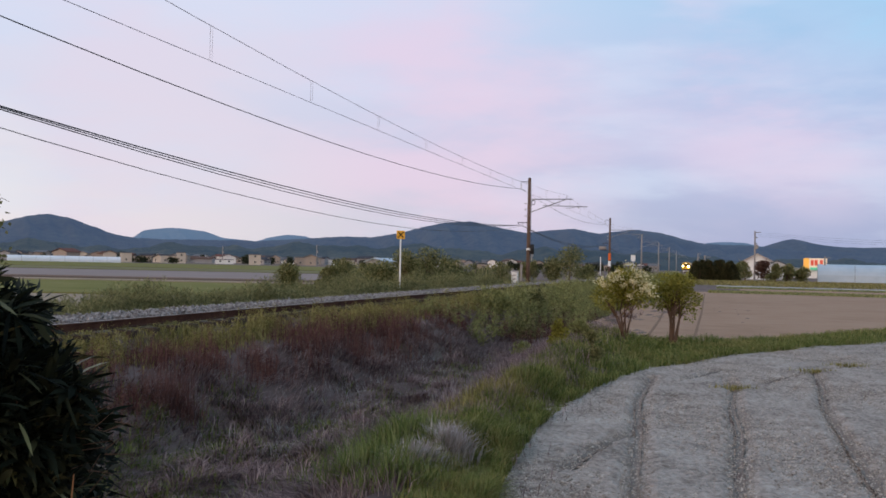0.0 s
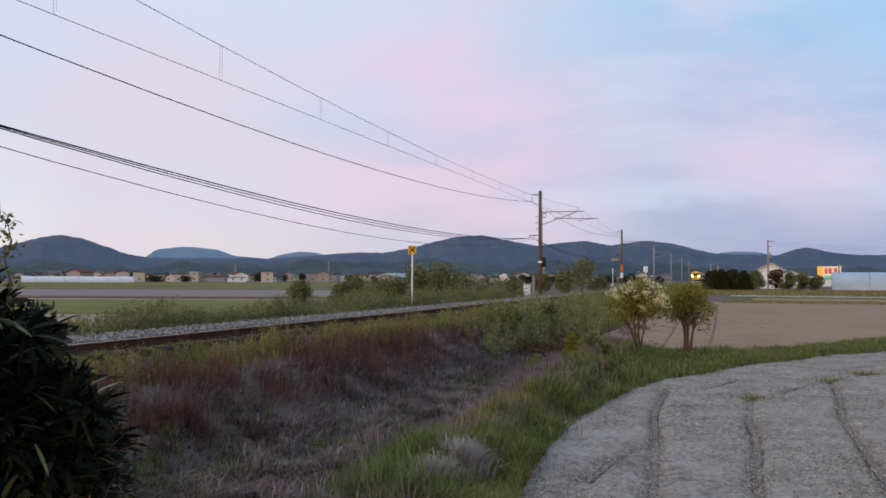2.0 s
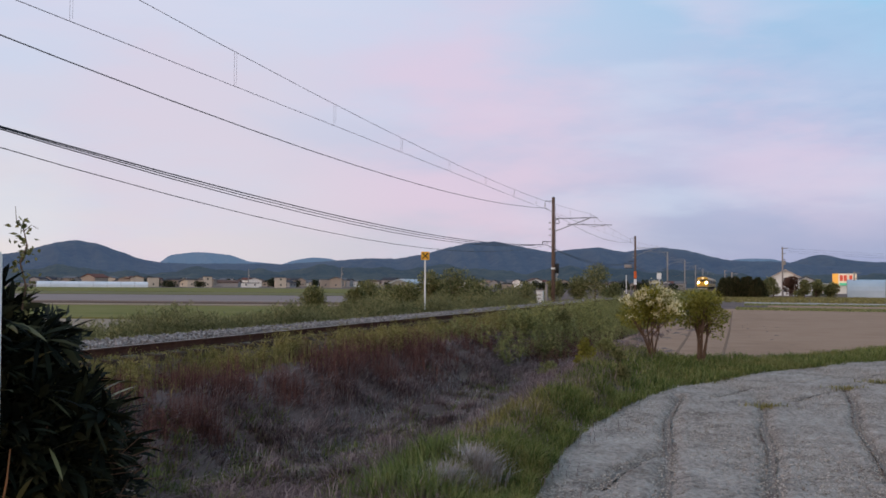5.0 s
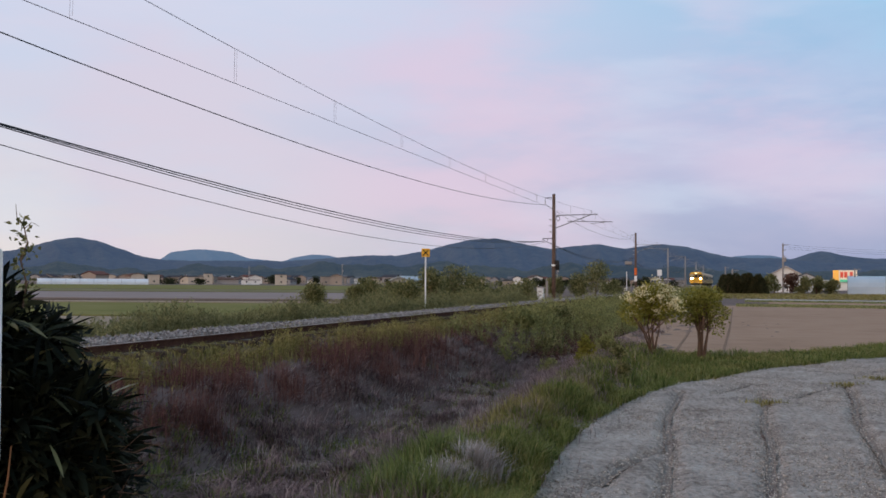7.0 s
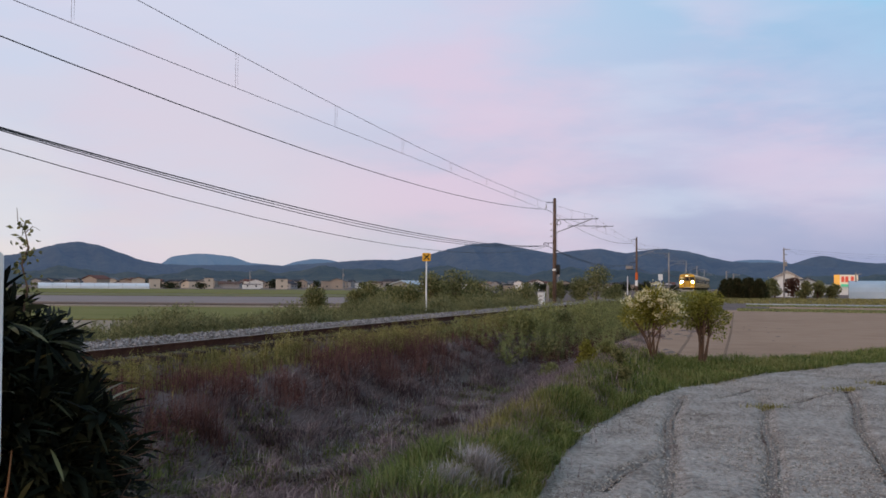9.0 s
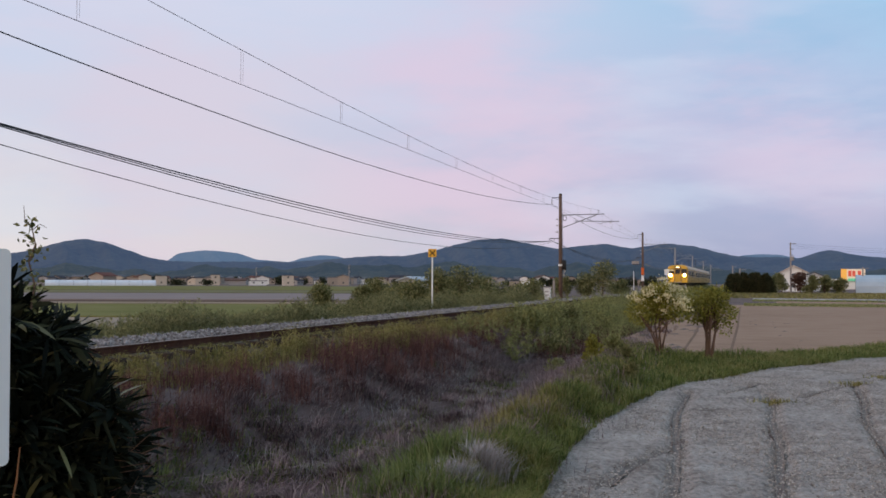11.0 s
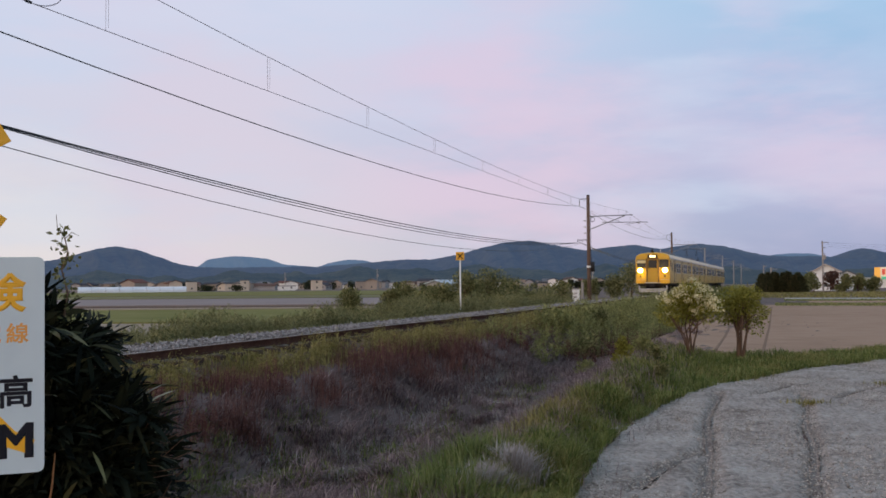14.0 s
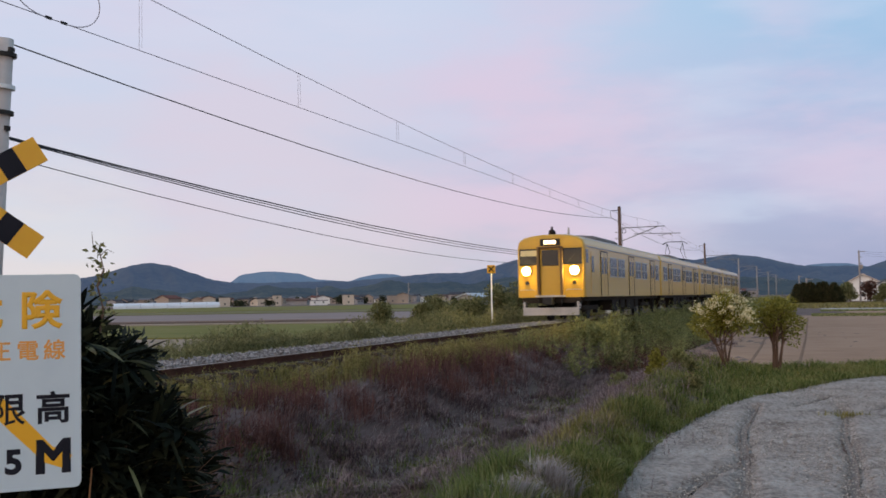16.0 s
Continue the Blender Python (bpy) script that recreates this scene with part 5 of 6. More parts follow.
def trees():
    # the two small trees at the corner of the fields
    root, bl, rng = woody("flowering_tree", "small flowering tree with clusters of cream blossom", 5.98, 26.6, float(surface(5.98, 26.6)), 1.84, 2.1, OLIVELEAF, 4200, (0.10, 0.045), 6, 0.40, 17, 41, "tree", stem_r=0.035)
    p, d = cloud(bl, 210, rng, 1.0)
    up = (d[:, 2] > 0.15) & (p[:, 2] + 0.25 * p[:, 0] * -1 > 0.95)
    p = p[up] + d[up] * 0.03
    q = np.repeat(p, 46, 0) + rng.normal(0, [0.075, 0.075, 0.035], (len(p) * 46, 3))
    blossom = part("blossom", leaf_mesh("blossom", q, rng.normal(0, 1, q.shape) + [0, 0, 0.5], rng.uniform(0.03, 0.06, len(q)), rng.uniform(0.03, 0.05, len(q)), FLOWER, rng), None, root, "cream flower clusters")
    tagged(blossom, kind="stuff")
    woody("field_tree", "small olive-green tree with a thick forked trunk", 7.68, 27.6, float(surface(7.68, 27.6)), 2.12, 1.65, OLIVELEAF, 4000, (0.095, 0.04), 5, 0.36, 19, 47, "tree", stem_r=0.06)
    # little shrubs on the bank
    for x, y, h, w, seed in ((3.36, 22.2, 0.80, 0.55, 43), (3.75, 19.6, 0.80, 0.44, 44), (4.4, 25.0, 0.5, 0.6, 45), (2.9, 25.6, 0.45, 0.7, 46)):
        woody("bank_shrub", "small bright green shrub on the bank", x, y, float(surface(x, y)), h, w, OLIVELEAF if seed < 44 else SHRUB if seed == 44 else WEED, 1300, (0.07, 0.03), 3, 0.1, 8, seed, stem_r=0.012)
    # bushes beyond the track
    spec = [(-7.9, 68, 2.6, 2.2), (-5.4, 66, 2.0, 2.2), (-4.4, 70, 2.2, 3.0), (-3.2, 64, 2.4, 3.2), (-1.9, 62, 2.8, 3.4), (-0.5, 60, 3.0, 3.4), (0.7, 62, 3.1, 3.6), (2.0, 66, 3.1, 3.8), (3.1, 68, 2.6, 3.4), (4.2, 72, 2.2, 3.4), (5.1, 76, 2.2, 2.8), (0.2, 74, 2.8, 4.0), (-2.6, 74, 2.4, 4.0)]
    for k, (az, r, h, w) in enumerate(spec):
        x, y, z = place(az, r)
        woody("bush", "dark green bush beyond the railway", x, y, z, h * (0.8, 1.0, 1.12, 0.9)[k % 4], w * 0.92, SHRUB, 3600, (0.17, 0.075), 6, 0.03, 30, 60 + k, group="bushes beyond the railway", stem_r=0.04)
    # trees farther along the line
    for k, (az, r, h, w) in enumerate(((6.9, 150, 3.0, 4.0), (8.2, 152, 3.6, 4.6), (9.3, 150, 5.0, 7.5), (10.3, 158, 2.6, 4.0))):
        x, y, z = place(az, r)
        woody("line_tree", "dark round tree beside the railway", x, y, z, h, w, SHRUB, 2600, (0.30, 0.16), 2, 0.12, 15, 80 + k, "tree", "trees along the line", stem_r=0.10)
    # the dark hedge of conifers and the trees round the white house
    rr = random.Random(5)
    for k in range(19):
        az = 16.8 + k * 0.115
        x, y, z = place(az, 205 + rr.uniform(-3, 3))
        conifer(x, y, FIELD_Z, rr.uniform(2.6, 4.3), rr.uniform(2.0, 3.2), 300 + k)
    for k, (az, r, h, w, mat) in enumerate(((19.1, 215, 3.4, 4.0, SHRUB), (19.6, 235, 4.6, 4.5, SHRUB), (20.6, 225, 4.8, 4.6, REDLEAF), (21.2, 222, 3.6, 4.0, SHRUB), (21.9, 226, 3.3, 4.6, SHRUB), (22.6, 228, 2.9, 4.6, SHRUB), (22.0, 330, 5.0, 6.0, SHRUB))):
        x, y = polar(az, r)
        woody("garden_tree", "dark reddish garden tree by the house" if mat is REDLEAF else "dark green garden tree by the house", x, y, FIELD_Z, h, w, mat, 1800, (0.42, 0.22), 2, 0.08, 13, 120 + k, "tree", "trees by the house", stem_r=0.10)
    # trees scattered through the village
    for k in range(44):
        az, r = rr.uniform(-23, 14), rr.uniform(470, 640)
        x, y = polar(az, r)
        woody("village_tree", "dark tree at the village edge", x, y, FIELD_Z, rr.uniform(2.2, 4.8), rr.uniform(4, 11), VILLAGELEAF, 420, (0.8, 0.5), 1, 0.05, 9, 150 + k, "tree", "trees of the village", stem_r=0.15)


def conifer(x, y, z, h, w, seed):
    rng = np.random.default_rng(seed)
    root = thing("conifer", "narrow dark conifer in a hedge row", "tree", "conifers in the hedge", at=pose(x, y, z))
    part("trunk", Shape().tube([(0, 0, -0.1), (0, 0, h * 0.95)], 0.09, 6, 0.02), MAT["bark"], root)
    n = 1100
    t = rng.uniform(0.03, 1, n)
    a = rng.uniform(0, 2 * np.pi, n)
    r = w / 2 * (1 - t) ** 0.6 * rng.uniform(0.5, 1.1, n)
    c = np.stack([r * np.cos(a), r * np.sin(a), h * t], -1)
    d = np.stack([np.cos(a), np.sin(a), rng.uniform(0.2, 1.6, n)], -1)
    tagged(part("crown", leaf_mesh("crown", c, d, rng.uniform(0.3, 0.6, n), rng.uniform(0.12, 0.22, n), CONIFER, rng), None, root), kind="stuff")


trees()


def blade_leaves(name, c, d, length, width, mat, droop=0.35):
    """Long lance-shaped leaves that arch over: five cross lines each, from points c along directions d."""
    n = len(c)
    d = d / np.linalg.norm(d, axis=1, keepdims=True)
    q = np.cross(d, np.array([0, 0, 1.0]) + G.normal(0, 0.35, (n, 3)))
    q /= np.linalg.norm(q, axis=1, keepdims=True) + 1e-9
    L, W = np.asarray(length)[:, None], np.asarray(width)[:, None]
    rows = []
    for t, w in ((0.0, 0.25), (0.25, 0.85), (0.5, 1.0), (0.78, 0.7), (1.0, 0.04)):
        m = c + d * L * t - np.array([0, 0, 1.0]) * L * droop * t * t
        rows += [m - q * W * w / 2, m + q * W * w / 2]
    V = np.stack(rows, 1).reshape(-1, 3)
    k = np.arange(n)[:, None] * 10
    F = np.concatenate([k + [2 * i, 2 * i + 1, 2 * i + 3, 2 * i + 2] for i in range(4)], 1).reshape(-1, 4)
    return big_mesh(name, V, F, mat)


def roadside_bush():
    """The dark long-leaved evergreen right beside the sign, with a grey-leaved shrub grown through it."""
    rng = np.random.default_rng(77)
    cx, cy = polar(-25.6, 4.5)
    # local x runs across the line of sight, y away from the road
    root = thing("evergreen_bush", "dark evergreen bush with long narrow arching leaves", "shrub", at=pose(cx, cy, 0, 0, 0, 25.6))
    blobs = [(-0.06, 0, 0.45, 0.34, 0.40, 0.55), (0.10, 0, 0.36, 0.36, 0.40, 0.36), (0.21, -0.02, 0.27, 0.36, 0.40, 0.32), (0.14, 0, 0.0, 0.38, 0.42, 0.36), (-0.32, 0, 0.32, 0.40, 0.40, 0.58), (-0.3, 0, -0.1, 0.42, 0.42, 0.42), (0.06, 0, -0.28, 0.46, 0.46, 0.36), (0.0, 0, 0.68, 0.27, 0.30, 0.27), (-0.05, 0, 0.82, 0.17, 0.24, 0.20)]
    for k in range(11):
        a = rng.uniform(0, 2 * math.pi)
        tip = (rng.uniform(-0.4, 0.4), rng.uniform(-0.3, 0.3), rng.uniform(0.2, 0.8))
        part("branch", Shape().tube([(0.1 * math.cos(a), 0.1 * math.sin(a), -0.65), (tip[0] * 0.5, tip[1] * 0.5, tip[2] * 0.4 - 0.1), tip], 0.018, 6, 0.005), MAT["bark"], root)
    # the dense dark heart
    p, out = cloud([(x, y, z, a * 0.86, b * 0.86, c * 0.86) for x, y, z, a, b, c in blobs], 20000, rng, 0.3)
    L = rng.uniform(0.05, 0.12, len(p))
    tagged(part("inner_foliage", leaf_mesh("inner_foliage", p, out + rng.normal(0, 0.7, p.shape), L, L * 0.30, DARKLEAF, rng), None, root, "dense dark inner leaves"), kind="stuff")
    # whorls of long leaves round the shoot tips; the olive set has its light painted in
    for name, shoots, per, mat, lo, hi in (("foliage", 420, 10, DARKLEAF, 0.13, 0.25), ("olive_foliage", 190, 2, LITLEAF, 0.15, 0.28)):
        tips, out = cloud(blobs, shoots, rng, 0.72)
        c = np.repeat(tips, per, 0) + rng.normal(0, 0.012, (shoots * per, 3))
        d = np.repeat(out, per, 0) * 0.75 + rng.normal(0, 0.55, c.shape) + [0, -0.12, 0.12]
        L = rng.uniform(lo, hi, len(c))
        tagged(part(name, blade_leaves(name, c, d, L, rng.uniform(0.020, 0.036, len(c)), mat, 0.26), None, root, "long narrow dark leaves" if per > 5 else "olive leaf blades with the caught light painted in"), kind="stuff")
    # the finer grey-green shrub at its outer side and top
    p, out = cloud([(0.40, 0.10, 0.28, 0.20, 0.22, 0.22), (0.45, 0.05, 0.08, 0.18, 0.2, 0.20), (0.22, 0.12, 0.74, 0.14, 0.16, 0.18), (0.33, 0.12, 0.50, 0.14, 0.16, 0.16), (-0.12, 0.1, 0.95, 0.14, 0.16, 0.12), (0.42, 0, -0.12, 0.2, 0.2, 0.2)], 3600, rng, 0.3)
    L = rng.uniform(0.03, 0.07, len(p))
    tagged(part("grey_foliage", leaf_mesh("grey_foliage", p, out + rng.normal(0, 0.7, p.shape), L, L * 0.42, GREYLEAF, rng), None, root, "small grey-green leaves"), kind="stuff")
    # a vine that climbs out of the top
    vine = [(0.10, 0, 0.90), (0.115, 0, 1.02), (0.09, 0, 1.12), (0.115, 0, 1.20), (0.10, 0, 1.27), (0.07, 0, 1.31), (0.065, 0, 1.37)]
    part("vine", Shape().tube(vine, 0.005, 5, 0.0012), MAT["bark"], root, "thin climbing vine")
    part("tendril", Shape().tube([(0.10, 0, 1.26), (0.13, 0, 1.29), (0.16, 0, 1.275)], 0.002, 4, 0.001), MAT["bark"], root)
    p = np.array([vine[i] for i in rng.integers(0, 5, 130)]) + rng.normal(0, [0.021, 0.03, 0.035], (130, 3))
    tagged(part("vine_leaves", leaf_mesh("vine_leaves", p, rng.normal(0, 1, p.shape) - [0, 0, 0.4], rng.uniform(0.018, 0.040, 130), rng.uniform(0.012, 0.022, 130), SHRUB, rng), None, root), kind="stuff")
    # brown shoots and twigs near the foot
    dry = material("dead_shoot", [(0.16, 0.075, 0.035), (0.27, 0.135, 0.065)], 6)
    for px, pz, qx, qz in ((-0.04, -0.60, 0.06, 0.40), (0.05, -0.60, 0.085, 0.16), (0.22, -0.60, 0.40, 0.18), (0.30, -0.60, 0.45, 0.02)):
        m = ((px + qx) / 2 - 0.015, -0.58, (pz + qz) / 2 + 0.03)
        part("dead_shoot", Shape().tube([(px, -0.56, pz), m, (qx - 0.01, -0.58, qz - 0.12), (qx, -0.56, qz)], 0.007, 5, 0.0025).tube([m, (m[0] + 0.04, -0.58, m[2] + 0.09)], 0.003, 4, 0.001), dry, root, "dry brown shoot")
    for k in range(26):
        x, z = rng.uniform(0.2, 0.6), rng.uniform(-0.1, 0.42)
        a = rng.uniform(-0.3, 1.2)
        part("twig", Shape().tube([(x, -0.2, z), (x + 0.12 * math.cos(a), -0.25, z + 0.12 * math.sin(a))], 0.003, 4, 0.001), MAT["bark"], root)


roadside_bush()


# ---- loose stones ----
def stones(name, label, x, y, z, r, mat, category, parent=None):
    """Small angular lumps, eight faces each, joined."""
    n = len(x)
    u = np.array([(1, 0, 0), (-1, 0, 0), (0, 1, 0), (0, -1, 0), (0, 0, 1), (0, 0, -0.6)], float)
    V = u[None] * (r[:, None] * G.uniform(0.6, 1.3, (n, 6)))[:, :, None]
    a = G.uniform(0, 6.28, n)
    ca, sa = np.cos(a)[:, None], np.sin(a)[:, None]
    V = np.stack([V[..., 0] * ca - V[..., 1] * sa, V[..., 0] * sa + V[..., 1] * ca, V[..., 2] * 0.75], -1) + np.stack([x, y, z], -1)[:, None]
    f = np.array([(0, 2, 4), (2, 1, 4), (1, 3, 4), (3, 0, 4), (2, 0, 5), (1, 2, 5), (3, 1, 5), (0, 3, 5)])
    F = (np.arange(n)[:, None, None] * 6 + f[None]).reshape(-1, 3)
    ob = new(name, big_mesh(name, V.reshape(-1, 3), F, mat))
    return tagged(ob, label, category, kind="stuff")


def loose_stones():
    n = 36000
    s = 9 + G.uniform(0, 1, n) ** 1.4 * 60
    off = np.concatenate([G.uniform(-1.12, -0.62, n // 2), G.uniform(-0.48, 0.48, n - n // 2)])
    x, y = to_world(CENTRE + off, s)
    z = np.where(off < -0.7, np.interp(off, [-1.1, -0.7], [-0.10, -0.035]), 0.0) + G.normal(0, 0.018, n) - np.where(np.abs(np.abs(off) - 0.55) < 0.12, 0.06, 0)
    stones("ballast_stones", "pale crushed ballast stones on the track bed", x, y, z, G.uniform(0.018, 0.042, n), MAT["stone"], "ballast")
    n = 46000
    y = 8.5 + G.uniform(0, 1, n) ** 1.6 * 19
    x = edge_x(y) + 0.05 + G.uniform(0, 1, n) * (0.62 * y - edge_x(y)).clip(1, 14)
    stones("field_clods", "pale dry clods and straw bits on the tilled field", x, y, FIELD_Z + 0.0 * x + G.normal(0, 0.008, n), G.uniform(0.004, 0.016, n) * (1 + 0.6 * (G.uniform(0, 1, n) > 0.93)), MAT["clod"], "soil")


loose_stones()


# ---- the crossing beside the camera ----
def lettering(body, size, centre, mat, parent, bold=0.0, label=""):
    cu = bpy.data.curves.new("lettering", "FONT")
    cu.body, cu.size, cu.align_x, cu.align_y, cu.extrude, cu.bevel_depth, cu.bevel_resolution = body, size, "CENTER", "CENTER", 0.0004, bold, 0
    tmp = new("lettering", cu)
    dg = bpy.context.evaluated_depsgraph_get()
    me = bpy.data.meshes.new_from_object(tmp.evaluated_get(dg))
    bpy.data.objects.remove(tmp)
    me.materials.clear()
    me.materials.append(mat)
    ob = new("lettering", me)
    ob.parent = parent
    ob.matrix_basis = pose(centre[0], -0.0066, centre[1], 90, 0, 0) @ Matrix.Diagonal((1, 1, 0.25, 1))
    return tagged(ob, label)


def height_sign():
    r = 3.6
    w, h = 0.47, 0.757
    x, y = polar(-25.24, r)
    ang = 22.0
    cx, cy = x - w / 2 * math.cos(radians(ang)), y - w / 2 * math.sin(radians(ang))
    root = thing("height_limit_sign", "white warning sign on a post limiting height under live wires", "road sign", at=pose(cx, cy, 0, 0, -0.4, ang))
    part("post", Shape().tube([(-0.065, 0.045, -0.6), (-0.065, 0.045, 1.187)], 0.03, 12), MAT["grey_paint"], root, smooth=True)
    z0, z1, c = 0.392, 0.392 + h, 0.022
    ring = []
    for px, pz, a in ((w / 2 - c, z1 - c, 0), (-w / 2 + c, z1 - c, 90), (-w / 2 + c, z0 + c, 180), (w / 2 - c, z0 + c, 270)):
        ring += [(px + c * math.cos(radians(a + q)), pz + c * math.sin(radians(a + q))) for q in (0, 30, 60, 90)]
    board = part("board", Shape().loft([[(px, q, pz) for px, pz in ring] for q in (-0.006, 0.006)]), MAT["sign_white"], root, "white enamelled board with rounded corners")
    for zz in (0.55, 1.0):
        part("clamp", Shape().box(-0.07, 0.07, 0.006, 0.08, zz, zz + 0.03), MAT["steel"], root)
    # lightning arrow behind the lower text
    bolt = [(-0.19, 0.84), (-0.035, 0.80), (-0.06, 0.76), (0.045, 0.648), (0.14, 0.54), (0.205, 0.505), (0.182, 0.458), (0.115, 0.485), (0.005, 0.60), (-0.11, 0.73), (-0.145, 0.695)]
    part("lightning_arrow", Shape().loft([[(px, q, pz) for px, pz in bolt] for q in (-0.0072, -0.0062)]), MAT["sign_yellow"], board, "yellow lightning arrow")
    for text, size, px, pz, mat, bold in (
        ("危", 0.138, -0.088, 1.014, "sign_yellow", 0.0046), ("険", 0.138, 0.103, 1.014, "sign_yellow", 0.0046),
        ("高", 0.074, -0.118, 0.876, "sign_orange", 0.0014), ("圧", 0.074, -0.030, 0.876, "sign_orange", 0.0014), ("電", 0.074, 0.060, 0.876, "sign_orange", 0.0014), ("線", 0.074, 0.148, 0.876, "sign_orange", 0.0014),
        ("制", 0.118, -0.152, 0.668, "sign_black", 0.0028), ("限", 0.118, -0.004, 0.668, "sign_black", 0.0028), ("高", 0.118, 0.143, 0.668, "sign_black", 0.0028),
        ("4", 0.115, -0.118, 0.490, "sign_black", 0.0045), (".", 0.115, -0.050, 0.490, "sign_black", 0.0045), ("5", 0.115, 0.014, 0.490, "sign_black", 0.0045), ("M", 0.158, 0.143, 0.500, "sign_black", 0.0075),
    ):
        lettering(text, size, (px, pz), MAT[mat], board, bold)
    return root


MAT["sign_orange"] = material("sign_orange", [(0.72, 0.30, 0.05), (0.76, 0.36, 0.09)], 5, 0.4)
height_sign()


def crossbuck():
    r = 6.0
    x, y = polar(-31.85, r)
    root = thing("crossbuck", "yellow and black crossing cross on a post", "crossing sign", at=pose(x, y, 0, 0, 0, 27))
    zc = 1.04 + r * math.tan(radians(6.2))
    part("post", Shape().tube([(0, 0.06, -0.7), (0, 0.06, zc + 0.35)], 0.045, 12), MAT["sign_yellow"], root, smooth=True)
    for a, q in ((31.5, -0.014), (-36.0, 0.0)):
        arm = part("arm", Shape().box(-0.53, 0.53, q - 0.006, q + 0.006, -0.08, 0.08, 0.002), MAT["sign_yellow"], root, "yellow board with black bands", at=Matrix.Translation((0, 0, zc)) @ pose(0, 0, 0, 0, -a, 0))
        for b in (-0.34, -0.10, 0.10, 0.34):
            part("band", Shape().box(b - 0.058, b + 0.058, q - 0.0085, q - 0.0065, -0.0795, 0.0795), MAT["sign_black"], arm)
    return root


crossbuck()


def crossing_pole():
    """The line pole beside the crossing, with its conduits and clamps."""
    root = thing("crossing_pole", "weathered grey concrete pole with conduits and clamps", "utility pole", at=TRACK @ pose(-13.45, 12.1, 0, 0, 3.5, 0))
    part("shaft", Shape().tube([(0, 0, -1.2), (0, 0, 5.74)], 0.18, 16, 0.15), MAT["pole_pale"], root, smooth=True)
    for k in (-0.14, 0.02):
        part("conduit", Shape().tube([(k, -0.21, 0.2), (k, -0.185, 5.6)], 0.035, 8), MAT["pole_grey"], root)
    for zz in (3.4, 4.4, 4.85, 5.42):
        part("clamp", Shape().tube([(0, 0, zz), (0, 0, zz + 0.07)], 0.215, 16), MAT["white_paint"] if zz == 4.85 else MAT["dark"], root)
    part("crossarm", Shape().box(-0.7, 0.2, -0.05, 0.05, 5.50, 5.58), MAT["dark"], root)
    part("cable_arm", Shape().box(-0.7, 0.2, -0.05, 0.05, 4.12, 4.2), MAT["dark"], root)


crossing_pole()


# ---- train ----
CAR, PITCH = 19.5, 20.0
HALF = 1.45


def car_profile(k=1.0, dz=0.0):
    """Cross-section of the body from the sill over the roof, as x, z."""
    p = [(HALF, 1.02), (HALF, 2.0), (HALF, 3.05), (HALF - 0.02, 3.22), (HALF - 0.09, 3.39), (HALF - 0.30, 3.52), (HALF - 0.70, 3.60), (0.35, 3.64)]
    ring = p + [(-x, z) for x, z in reversed(p)]
    return [(x * k, 1.02 + (z - 1.02) * (1 - dz)) for x, z in ring]


def roof_z(x):
    return float(np.interp(abs(x), [0, 0.35, 0.75, 1.15, 1.36, 1.43, 1.45], [3.65, 3.64, 3.60, 3.52, 3.39, 3.22, 3.05]))


